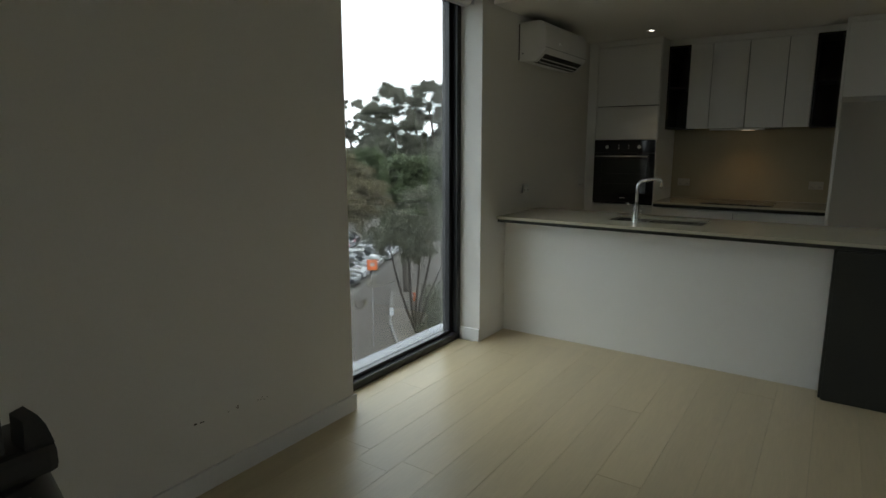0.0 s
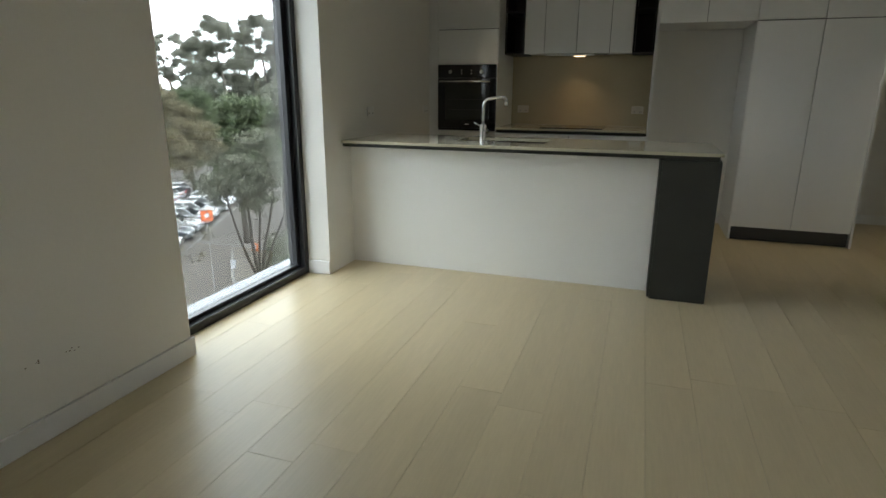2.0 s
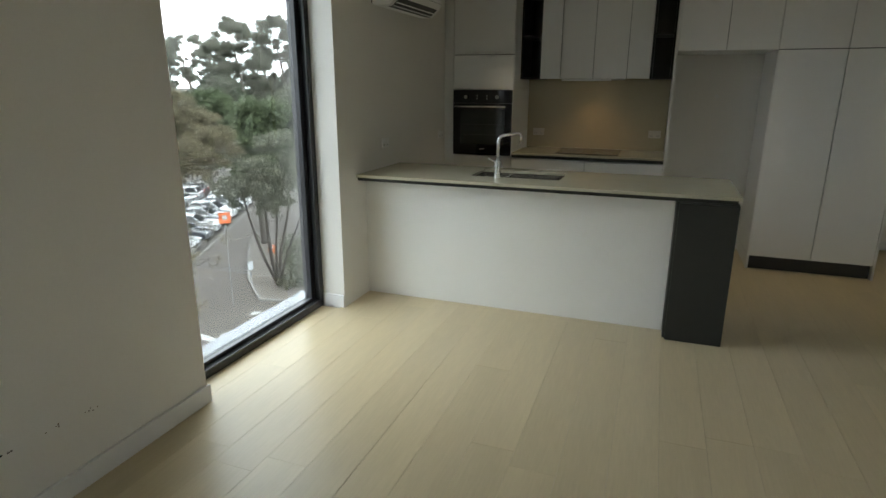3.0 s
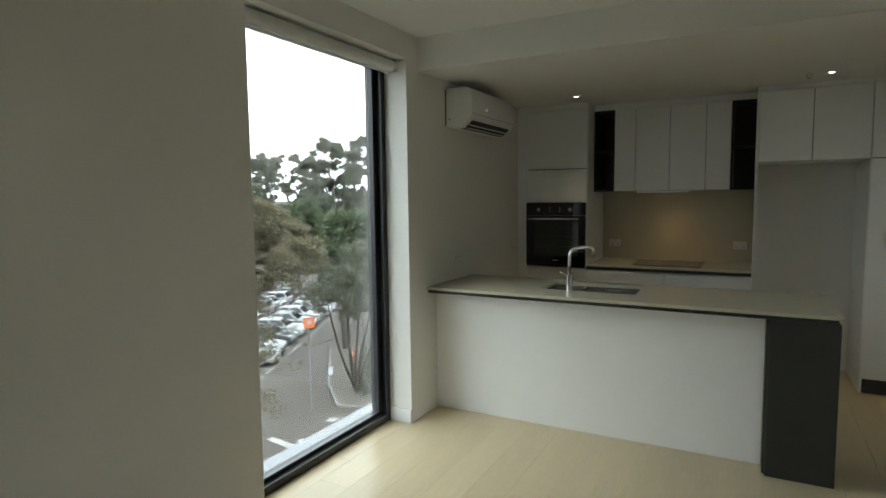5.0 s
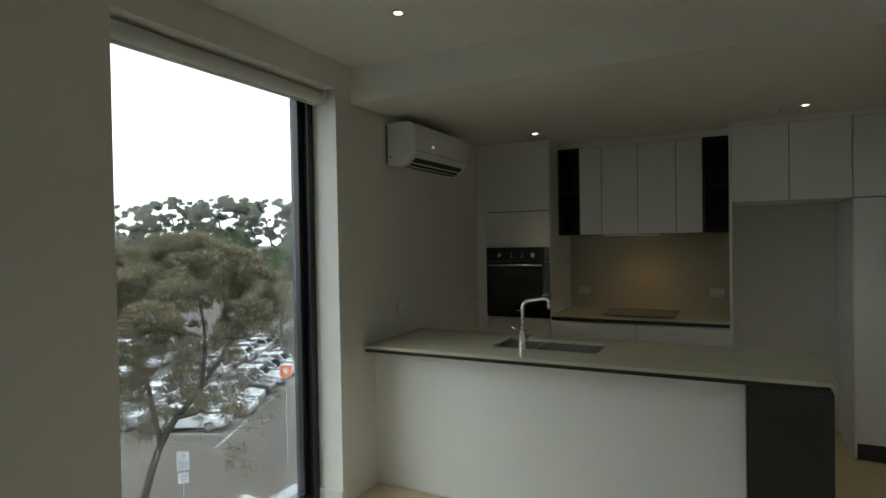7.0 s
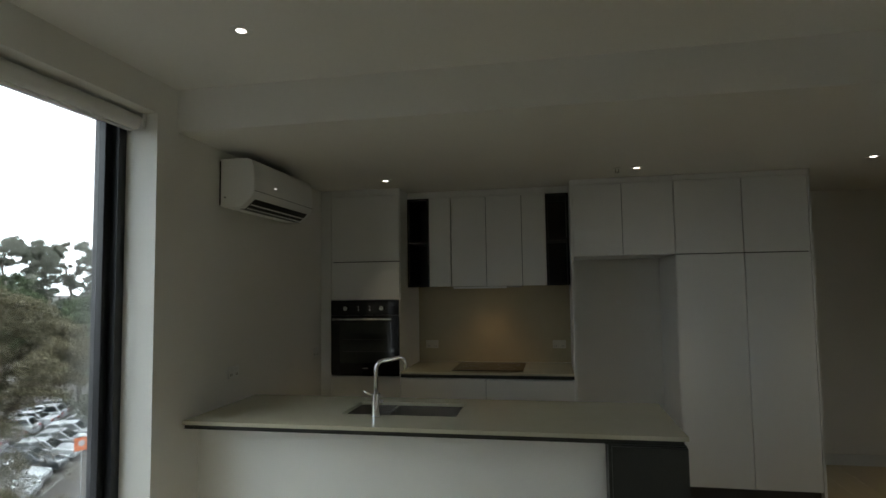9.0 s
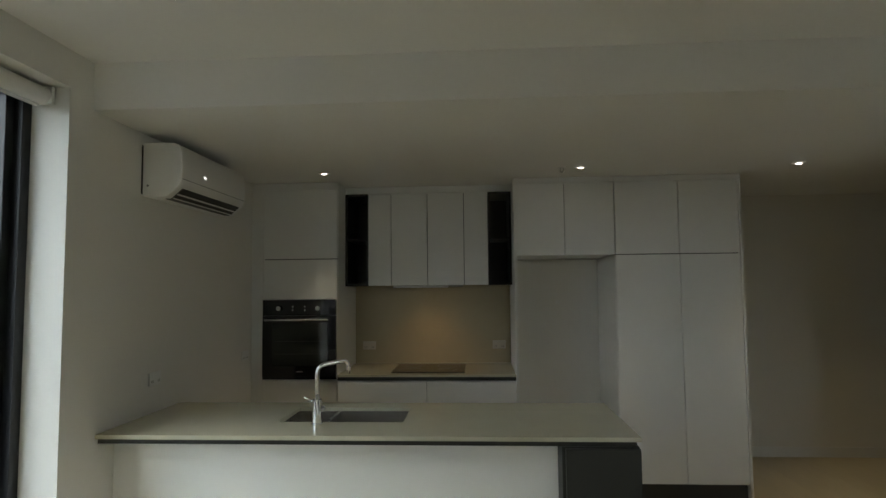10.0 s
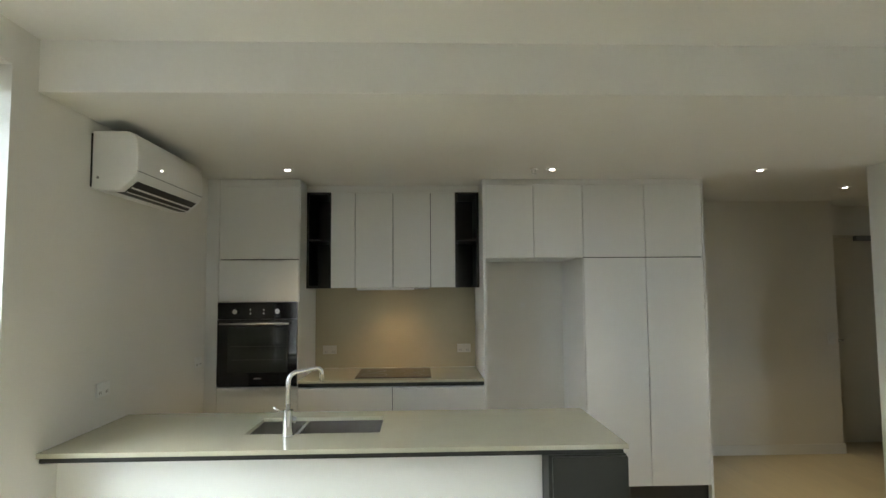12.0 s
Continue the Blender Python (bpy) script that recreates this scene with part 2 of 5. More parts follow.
setting("wall_pantry_side", boxes((3.55, 3.699, BACK_Y + 0.151, CORR_Y + 0.3, -0.3, 2.9)), M_WALL, "off-white wall beside the pantry cupboard", "wall")
setting("wall_door", boxes((5.50, END_X, DOOR_Y + 0.121, DOOR_Y + 0.2, -0.3, 2.9), (5.50, 5.56, DOOR_Y, DOOR_Y + 0.12, -0.3, 2.9), (6.42, END_X, DOOR_Y, DOOR_Y + 0.12, -0.3, 2.9), (5.56, 6.42, DOOR_Y, DOOR_Y + 0.12, 2.08, 2.9)),
        M_WALL, "off-white wall holding a flush door", "wall")
setting("wall_end", boxes((END_X, END_X + 0.15, CORNER_Y, DOOR_Y + 0.12, -0.3, 2.9)), M_WALL, "off-white wall closing the corridor", "wall")
setting("wall_east", boxes((RIGHT_X, RIGHT_X + 0.15, REAR_Y, CORNER_Y, -0.3, 2.9), (RIGHT_X + 0.15, END_X, CORNER_Y - 0.15, CORNER_Y, -0.3, 2.9)), M_WALL,
        "off-white painted wall with a corner at the corridor", "wall")
setting("wall_south", boxes((-WALL_T, W2A, REAR_Y - 0.2, REAR_Y, -0.3, 2.9), (W2B, RIGHT_X + 0.15, REAR_Y - 0.2, REAR_Y, -0.3, 2.9), (W2A, W2B, REAR_Y - 0.2, REAR_Y, 2.15, 2.9), (W2A, W2B, REAR_Y - 0.2, REAR_Y, -0.3, W2S)),
        M_WALL, "off-white painted wall with a window opening", "wall")
setting("ceiling_living", boxes((-WALL_T, RIGHT_X + 0.15, REAR_Y - 0.2, BULK_Y, CEIL_L, 2.9)), M_CEIL, "white plaster living room ceiling", "ceiling")
setting("ceiling_kitchen", boxes((-WALL_T, END_X + 0.15, BULK_Y, DOOR_Y + 0.2, CEIL_K, 2.9), bevel=0.004), M_CEIL,
        "lower white plaster ceiling with a bulkhead edge above the kitchen", "ceiling")
subfloor = setting("floor", boxes((-WALL_T, END_X + 0.15, REAR_Y - 0.2, DOOR_Y + 0.2, -0.3, -0.014)), M_JOINT, "pale limed oak plank floor", "floor")


def skirting(name, x0, x1, y0, y1):
    setting(name, boxes((x0, x1, y0, y1, 0, 0.092), bevel=0.003), M_TRIM, "white painted square skirting board", "skirting")


skirting("baseboard_west", 0.0005, 0.014, REAR_Y, WIN_Y0 + 0.012)
skirting("baseboard_west_reveal", -0.165, 0.0003, WIN_Y1 - 0.013, WIN_Y1 - 0.0005)
skirting("baseboard_corridor", 3.702, 5.513, CORR_Y - 0.013, CORR_Y - 0.0005)
skirting("baseboard_corridor_return", 5.5005, 5.513, CORR_Y - 0.0004, DOOR_Y - 0.001)
skirting("baseboard_east", RIGHT_X - 0.013, RIGHT_X - 0.0005, REAR_Y, CORNER_Y + 0.012)

# ---- window with roller blind ----
win = thing("window_1", (-0.20, -1.06, 0), "full-height fixed window in a black aluminium frame", "window", kind="structure")
WX0, WX1 = -0.285, -0.168
fr = bmesh.new()
box(fr, WX0, WX1, WIN_Y0, WIN_Y1, -0.011, 0.048, 0.002)
box(fr, WX0, WX1, WIN_Y0, WIN_Y1, 2.40, HEAD_H, 0.002)
box(fr, WX0, WX1, WIN_Y0, WIN_Y0 + 0.05, 0.049, 2.399, 0.002)
box(fr, WX0, WX1, WIN_Y1 - 0.05, WIN_Y1, 0.049, 2.399, 0.002)
part("window_frame", fr, M_ALU, win, "black powder-coated aluminium frame")
for nm, d in (("glazing_bead", (-0.262, -0.205, WIN_Y0 + 0.05, WIN_Y1 - 0.05, 0.049, 0.072)), ("glazing_bead", (-0.262, -0.205, WIN_Y1 - 0.094, WIN_Y1 - 0.051, 0.073, 2.385)),
              ("glazing_bead", (-0.262, -0.205, WIN_Y0 + 0.051, WIN_Y0 + 0.094, 0.073, 2.385)), ("glazing_bead", (-0.262, -0.205, WIN_Y0 + 0.05, WIN_Y1 - 0.05, 2.386, 2.399))):
    part(nm, boxes(d, bevel=0.002), M_ALU, win)
pane = part("pane", boxes((-0.238, -0.232, WIN_Y0 + 0.06, WIN_Y1 - 0.06, 0.06, 2.392)), M_GLASS, win, "clear glass pane with faint reflections")
pane.visible_shadow = False
part("window_sill", boxes((-0.415, -0.30, WIN_Y0 - 0.1, WIN_Y1 + 0.1, -0.06, 0.040), bevel=0.004), M_SILL, win, "pale grey metal ledge outside the glass")

win2 = thing("window_2", ((W2A + W2B) / 2, REAR_Y - 0.1, W2S), "wide fixed window in a black aluminium frame", "window", kind="structure")
ry0, ry1 = REAR_Y - 0.13, REAR_Y - 0.07
part("window_frame", boxes((W2A + 0.001, W2B - 0.001, ry0, ry1, W2S + 0.001, W2S + 0.04), (W2A + 0.001, W2B - 0.001, ry0, ry1, 2.11, 2.149),
                           (W2A + 0.001, W2A + 0.04, ry0, ry1, W2S + 0.041, 2.109), (W2B - 0.04, W2B - 0.001, ry0, ry1, W2S + 0.041, 2.109)), M_ALU, win2)
pane2 = part("pane", boxes((W2A + 0.03, W2B - 0.03, REAR_Y - 0.103, REAR_Y - 0.097, W2S + 0.03, 2.12)), M_GLASS, win2)
pane2.visible_shadow = False

blind = thing("roller_blind", (-0.09, -1.06, 2.385), "rolled-up pale grey roller blind under the window head", "blind")
bm = bmesh.new()
cyl(bm, (-0.10, (WIN_Y0 + WIN_Y1) / 2, 2.386), 0.037, WIN_Y1 - WIN_Y0 - 0.06, "y", 32)
part("fabric_roll", shade(bm), M_FABRIC, blind)
bm = bmesh.new()
tube(bm, [(-0.125, WIN_Y0 + 0.035, 2.350), (-0.125, WIN_Y1 - 0.03, 2.350)], 0.011, 14)
part("bottom_rail", shade(bm), M_TRIM, blind)
for y in (WIN_Y0 + 0.004, WIN_Y1 - 0.026):
    part("bracket", boxes((-0.138, -0.060, y, y + 0.02, 2.352, HEAD_H - 0.001), bevel=0.004), M_PLASTIC, blind)

# ---- peninsula ----
pen = thing("kitchen_peninsula", (1.05, 0.2, 0), "white laminate peninsula base facing the living room", "cabinet")
part("front_panel", boxes((0.0008, 2.088, -0.025, -0.007, 0.001, 0.862), bevel=0.0015), M_PANEL, pen, "plain white panel")
part("carcass", boxes((0.02, 2.088, 0.02, 0.56, 0.1, 0.70)), M_CAB, pen)
part("kickboard", boxes((0.02, 2.088, 0.08, 0.50, 0.0, 0.098)), M_KICK, pen)
part("back_rail", boxes((0.02, 2.411, 0.562, 0.572, 0.70, 0.885)), M_DARK, pen)
part("overhang_support", boxes((0.002, 2.07, -0.099, -0.001, 0.863, 0.884)), M_DARK, pen)

dark = thing("peninsula_end_cabinet", (2.24, 0.2, 0), "charcoal laminate end cabinet closing the peninsula", "cabinet")
part("body", boxes((2.090, 2.421, -0.151, 0.56, 0.006, 0.861), bevel=0.0015), M_DARK, dark, "matt charcoal laminate")
part("door", boxes((2.104, 2.421, -0.172, -0.153, 0.003, 0.856), bevel=0.0015), M_DARK, dark)
part("plinth", boxes((2.11, 2.41, -0.118, 0.5, 0.0, 0.005)), M_KICK, dark)

# benchtop with a cut-out for the sink
SX0, SX1, SY0, SY1, SDIV = 0.752, 1.366, 0.102, 0.438, 0.975
top = thing("peninsula_benchtop", (1.2, 0.2, 0.886), "pale polished stone benchtop with a sink cut-out", "benchtop")
bm = bmesh.new()
TY0, TY1, TX1 = -0.165, 0.575, 2.427
for d in ((0.001, SX0, TY0, TY1), (SX1, TX1, TY0, TY1), (SX0, SX1, TY0, SY0), (SX0, SX1, SY1, TY1)):
    box(bm, d[0], d[1], d[2], d[3], 0.886, BENCH)
bmesh.ops.remove_doubles(bm, verts=bm.verts[:], dist=1e-4)
seen = {}
for f in bm.faces:
    seen.setdefault(tuple(round(c, 3) for c in f.calc_center_median()), []).append(f)
bmesh.ops.delete(bm, geom=[f for fs in seen.values() if len(fs) > 1 for f in fs], context='FACES')
part("slab", bm, M_STONE, top, "pale polished stone slab")
part("shadow_rail", boxes((0.002, 2.411, -0.145, -0.100, 0.862, 0.8855)), M_DARK, top, "dark shadow-line rail under the slab")

sink = thing("kitchen_sink", (1.06, 0.27, 0.70), "undermounted double-bowl stainless steel sink", "sink")


def bowl(x0, x1, y0, y1, z0, z1, r=0.02):
    bm = bmesh.new()
    box(bm, x0, x1, y0, y1, z0, z1)
    bm.faces.ensure_lookup_table()
    bmesh.ops.delete(bm, geom=[f for f in bm.faces if f.normal.z > 0.9], context='FACES')
    es = [e for e in bm.edges if not e.is_boundary]
    bmesh.ops.bevel(bm, geom=es, offset=r, segments=4, profile=0.5, affect='EDGES')
    bmesh.ops.solidify(bm, geom=bm.faces[:], thickness=-0.0012)
    return shade(bm)


part("small_bowl", bowl(SX0 - 0.004, SDIV - 0.008, SY0 - 0.004, SY1 + 0.004, 0.745, 0.885), M_SINK, sink)
part("large_bowl", bowl(SDIV + 0.008, SX1 + 0.004, SY0 - 0.004, SY1 + 0.004, 0.705, 0.885), M_SINK, sink)
part("divider", boxes((SDIV - 0.008, SDIV + 0.008, SY0 - 0.004, SY1 + 0.004, 0.878, 0.8855), bevel=0.001), M_STEEL, sink)
for x, z in (((SX0 + SDIV) / 2, 0.7465), ((SX1 + SDIV) / 2, 0.7065)):
    bm = bmesh.new()
    cyl(bm, (x, 0.30, z + 0.003), 0.045, 0.004, "z", 28)
    part("drain", bm, M_CHROME, sink)

tap = thing("mixer_tap", (0.96, 0.045, BENCH), "tall chrome gooseneck mixer tap on the benchtop", "tap")
TX, TY = 0.960, 0.048
bm = bmesh.new()
cyl(bm, (TX, TY, BENCH + 0.004), 0.027, 0.008, "z", 32)
cyl(bm, (TX, TY, BENCH + 0.062), 0.023, 0.112, "z", 32)
part("body", shade(bm), M_CHROME, tap)
bm = bmesh.new()
H, R = BENCH + 0.285, 0.045
spx, spy = 0.93, 0.37
reach = 0.150
pts = [(0, BENCH + 0.10), (0, H - R)]
pts += [(R - R * math.cos(a), H - R + R * math.sin(a)) for a in [radians(k) for k in (15, 30, 45, 60, 75, 90)]]
pts += [(reach - 0.025, H + 0.012)]
pts += [(reach - 0.025 + 0.025 * math.sin(a), H + 0.012 - 0.025 + 0.025 * math.cos(a)) for a in [radians(k) for k in (30, 60, 90)]]
pts += [(reach, H - 0.05)]
tube(bm, [(TX + u * spx, TY + u * spy, z) for u, z in pts], 0.0105, 16)
part("spout", shade(bm, 60), M_CHROME, tap)
bm = bmesh.new()
tube(bm, [(TX - 0.015, TY, BENCH + 0.105), (TX - 0.04, TY - 0.005, BENCH + 0.118), (TX - 0.062, TY - 0.01, BENCH + 0.132)], [0.0055, 0.0045, 0.004], 12)
part("lever", shade(bm, 60), M_CHROME, tap)
bm = bmesh.new()
cyl(bm, (TX + 0.024, TY + 0.010, BENCH + 0.072), 0.014, 0.024, "x", 24)
part("cartridge", shade(bm), M_CHROME, tap)

# ---- back run of the kitchen ----
GAP = 0.005
OT0, OT1 = 0.092, 0.668


def fronts(parent, rows, y=FRONT_Y, t=0.018, material=M_CAB, name="door"):
    for x0, x1, z0, z1 in rows:
        part(name, boxes((x0 + GAP / 2, x1 - GAP / 2, y, y + t, z0 + GAP / 2, z1 - GAP / 2), bevel=0.0012), material, parent)
    # added dark strip behind the fronts: the gaps' shade given as colour
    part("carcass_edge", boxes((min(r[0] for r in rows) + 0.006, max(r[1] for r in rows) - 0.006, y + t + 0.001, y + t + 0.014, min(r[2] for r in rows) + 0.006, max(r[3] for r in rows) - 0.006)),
         M_GAPSHADE, parent)


tower = thing("oven_tower", (0.33, 1.95, 0), "tall white laminate oven cabinet beside the wall", "cabinet")
part("body", boxes((0.001, OT1, FRONT_Y + 0.034, BACK_Y - 0.002, 0.12, 0.865), (0.001, OT1, FRONT_Y + 0.034, BACK_Y - 0.002, 1.475, CEIL_K - 0.002),
                   (0.001, 0.088, FRONT_Y + 0.022, BACK_Y - 0.002, 0.866, 1.474), (0.652, OT1, FRONT_Y + 0.001, BACK_Y - 0.002, 0.866, 1.474)), M_CAB, tower)
part("filler", boxes((0.001, OT0 - 0.002, FRONT_Y + 0.004, FRONT_Y + 0.02, 0.0, CEIL_K - 0.002)), M_CAB, tower)
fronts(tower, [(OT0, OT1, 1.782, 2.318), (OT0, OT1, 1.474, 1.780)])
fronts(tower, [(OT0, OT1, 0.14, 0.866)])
part("cornice", boxes((OT0, OT1, FRONT_Y + 0.004, FRONT_Y + 0.02, 2.32, CEIL_K - 0.002)), M_CAB, tower)
part("kickboard", boxes((0.002, OT1, FRONT_Y + 0.05, FRONT_Y + 0.07, 0, 0.119)), M_KICK, tower)

oven = thing("wall_oven", (0.378, 1.65, 0.87), "built-in black glass electric oven with a steel handle", "oven")
OX0, OX1, OZ0, OZ1 = 0.097, 0.664, 0.872, 1.471
part("carcass", boxes((0.10, 0.65, FRONT_Y + 0.003, BACK_Y - 0.1, OZ0 + 0.005, OZ1 - 0.005)), M_GREYPL, oven)
part("control_panel", boxes((OX0, OX1, FRONT_Y - 0.020, FRONT_Y + 0.002, OZ1 - 0.118, OZ1), bevel=0.0015), M_BLACKGLASS, oven)
odoor = part("door", boxes((OX0, OX1, FRONT_Y - 0.022, FRONT_Y + 0.002, OZ0 + 0.022, OZ1 - 0.121), bevel=0.002), M_BLACKGLASS, oven)
part("window", boxes((OX0 + 0.075, OX1 - 0.065, FRONT_Y - 0.0232, FRONT_Y - 0.0222, OZ0 + 0.10, OZ1 - 0.175)), M_OVENWIN, odoor)
for z in (OZ0 + 0.19, OZ0 + 0.285):
    part("rack_line", boxes((OX0 + 0.10, OX1 - 0.10, FRONT_Y - 0.0238, FRONT_Y - 0.0233, z, z + 0.003)), M_DARKPL, odoor)
part("trim", boxes((OX0, OX1, FRONT_Y - 0.012, FRONT_Y + 0.002, OZ0, OZ0 + 0.02)), M_BLACKGLASS, oven)
part("badge", boxes((0.36, 0.41, FRONT_Y - 0.0226, FRONT_Y - 0.0221, OZ0 + 0.055, OZ0 + 0.063)), M_STEEL, odoor)
bm = bmesh.new()
tube(bm, [(OX0 + 0.03, FRONT_Y - 0.062, OZ1 - 0.150), (OX1 - 0.05, FRONT_Y - 0.062, OZ1 - 0.150)], 0.0085, 14)
for x in (OX0 + 0.06, OX1 - 0.08):
    tube(bm, [(x, FRONT_Y - 0.062, OZ1 - 0.150), (x, FRONT_Y - 0.020, OZ1 - 0.150)], 0.007, 10)
part("handle", shade(bm, 60), M_STEEL, odoor, "brushed steel bar handle")
for x in (0.228, 0.528):
    bm = bmesh.new()
    cyl(bm, (x, FRONT_Y - 0.034, OZ1 - 0.064), 0.017, 0.028, "y", 28, 0.019)
    part("knob", shade(bm), M_STEEL, oven, "brushed steel knob")
for x in (0.330, 0.424):
    for z in (OZ1 - 0.052, OZ1 - 0.078):
        part("indicator", boxes((x - 0.004, x + 0.004, FRONT_Y - 0.0215, FRONT_Y - 0.0202, z - 0.004, z + 0.004)), M_PLASTIC, oven)

BX0, BX1 = OT1 + 0.001, 2.012
base = thing("drawer_cabinet", (1.34, 1.95, 0), "white laminate drawer units under the back benchtop", "cabinet")
part("body", boxes((BX0, BX1, FRONT_Y + 0.034, BACK_Y - 0.002, 0.12, 0.859)), M_CAB, base)
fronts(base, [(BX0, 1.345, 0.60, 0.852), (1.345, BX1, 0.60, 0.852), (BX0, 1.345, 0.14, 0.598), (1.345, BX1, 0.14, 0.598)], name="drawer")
part("kickboard", boxes((BX0, BX1, FRONT_Y + 0.05, FRONT_Y + 0.07, 0, 0.119)), M_KICK, base)
part("shadow_rail", boxes((BX0, BX1, FRONT_Y + 0.004, FRONT_Y + 0.02, 0.860, 0.886)), M_DARK, base, "dark shadow-line rail")

top2 = thing("back_benchtop", (1.34, 1.95, 0.887), "pale stone benchtop along the kitchen wall", "benchtop")
part("slab", boxes((BX0, BX1, FRONT_Y - 0.004, BACK_Y - 0.014, 0.887, BENCH), bevel=0.0015), M_STONE, top2)
splash = setting("splashback", boxes((BX0, BX1, BACK_Y - 0.013, BACK_Y - 0.001, BENCH + 0.001, 1.60)), M_SPLASH, "beige stone splashback behind the cooktop", "splashback")

cook = thing("induction_cooktop", (1.345, 1.95, BENCH), "black glass electric cooktop set on the benchtop", "cooktop")
bm = boxes((1.066, 1.628, 1.705, 2.175, BENCH + 0.0005, BENCH + 0.007), bevel=0.002)
part("glass_top", bm, M_BLACKGLASS, cook)
for x, y, r in ((1.20, 1.83, 0.09), (1.20, 2.05, 0.07), (1.49, 1.83, 0.07), (1.49, 2.05, 0.09)):
    bm = bmesh.new()
    tube(bm, [(x + r * math.cos(k * math.pi / 16), y + r * math.sin(k * math.pi / 16), BENCH + 0.0068) for k in range(33)], 0.0012, 5, cap=False)
    part("zone_ring", bm, M_GREYPL, cook)


def power_outlet(x, y, z, face, w=0.112, h=0.07):
    o = thing("power_outlet", (x, y, z), "off-white double power outlet on the wall", "power outlet", "power outlets")
    if face == "y":
        part("plate", boxes((x - w / 2, x + w / 2, y - 0.009, y, z - h / 2, z + h / 2), bevel=0.003), M_OUTLET, o)
        for dx in (-0.03, 0.03):
            part("switch", boxes((x + dx - 0.006, x + dx + 0.006, y - 0.012, y - 0.0085, z + 0.006, z + 0.022), bevel=0.001), M_OUTLET, o)
            part("socket", boxes((x + dx - 0.010, x + dx - 0.004, y - 0.0096, y - 0.0091, z - 0.022, z - 0.008), (x + dx + 0.004, x + dx + 0.010, y - 0.0096, y - 0.0091, z - 0.022, z - 0.008)), M_OUTLETSLOT, o)
    else:
        part("plate", boxes((x, x + 0.009, y - w / 2, y + w / 2, z - h / 2, z + h / 2), bevel=0.003), M_PLASTIC, o)
        for dy in (-0.03, 0.03):
            part("switch", boxes((x + 0.0085, x + 0.012, y + dy - 0.006, y + dy + 0.006, z + 0.006, z + 0.022), bevel=0.001), M_PLASTIC, o)
            part("socket", boxes((x + 0.0091, x + 0.0096, y + dy - 0.010, y + dy - 0.004, z - 0.022, z - 0.008), (x + 0.0091, x + 0.0096, y + dy + 0.004, y + dy + 0.010, z - 0.022, z - 0.008)), M_OUTLETSLOT, o)


power_outlet(0.79, BACK_Y - 0.014, 1.058, "y")
power_outlet(1.913, BACK_Y - 0.014, 1.062, "y")
power_outlet(0.0005, 0.304, 1.085, "x")
power_outlet(0.0005, 1.50, 1.065, "x")

# wall cupboards with open black niches at both ends
OH_Y, OH_Z0, OH_Z1 = 1.88, 1.570, 2.318
upper = thing("wall_cupboard", (1.34, 2.1, OH_Z0), "white laminate wall cupboards above the cooktop", "cabinet")
part("body", boxes((0.858, 1.822, OH_Y + 0.034, BACK_Y - 0.002, OH_Z0 + 0.012, OH_Z1)), M_CAB, upper)
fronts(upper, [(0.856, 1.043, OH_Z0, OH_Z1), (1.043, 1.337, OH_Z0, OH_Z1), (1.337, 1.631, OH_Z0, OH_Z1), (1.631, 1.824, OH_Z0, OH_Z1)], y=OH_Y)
part("cornice", boxes((0.670, 2.010, OH_Y + 0.006, OH_Y + 0.02, OH_Z1 + 0.002, CEIL_K - 0.002)), M_CAB, upper)
for x0, x1 in ((0.670, 0.854), (1.826, 2.010)):
    niche = thing("open_niche_shelf", ((x0 + x1) / 2, 2.1, OH_Z0), "open black laminate shelf niche beside the cupboards", "shelf", "niche shelves")
    t = 0.016
    for nm, d in (("side_panel", (x0, x0 + t, OH_Y, BACK_Y - 0.002, OH_Z0, OH_Z1)), ("side_panel", (x1 - t, x1, OH_Y, BACK_Y - 0.002, OH_Z0, OH_Z1)),
                  ("bottom_panel", (x0 + t, x1 - t, OH_Y, BACK_Y - 0.002, OH_Z0, OH_Z0 + t)), ("top_panel", (x0 + t, x1 - t, OH_Y, BACK_Y - 0.002, OH_Z1 - t, OH_Z1)),
                  ("back_panel", (x0 + t, x1 - t, BACK_Y - 0.018, BACK_Y - 0.003, OH_Z0 + t, OH_Z1 - t)), ("shelf_board", (x0 + t, x1 - t, OH_Y + 0.012, BACK_Y - 0.018, 1.938, 1.954))):
        part(nm, boxes(d), M_BLACKCAB, niche)

hood = thing("range_hood", (1.34, 2.05, 1.54), "slim concealed steel range hood, lamp lit", "range hood")
part("body", boxes((1.06, 1.62, OH_Y + 0.03, BACK_Y - 0.05, OH_Z0 - 0.012, OH_Z0 + 0.010), bevel=0.002), M_STEEL, hood)
part("front_lip", boxes((1.06, 1.50, OH_Y + 0.002, OH_Y + 0.030, OH_Z0 - 0.017, OH_Z0 - 0.002), bevel=0.002), M_TRIM, hood)
part("lamp_lens", boxes((1.30, 1.40, OH_Y + 0.19, OH_Y + 0.23, OH_Z0 - 0.0145, OH_Z0 - 0.0122)), M_HOODLAMP, hood, "lit warm lamp lens")
hl = bpy.data.lights.new("hood_lamp", 'SPOT')
hl.energy, hl.color, hl.spot_size, hl.spot_blend, hl.shadow_soft_size = HOOD, (1.0, 0.66, 0.33), radians(112), 1.0, 0.05
new("hood_lamp", hl).matrix_world = look((1.345, OH_Y + 0.14, OH_Z0 - 0.02), (1.345, OH_Y + 0.22, 0.9))

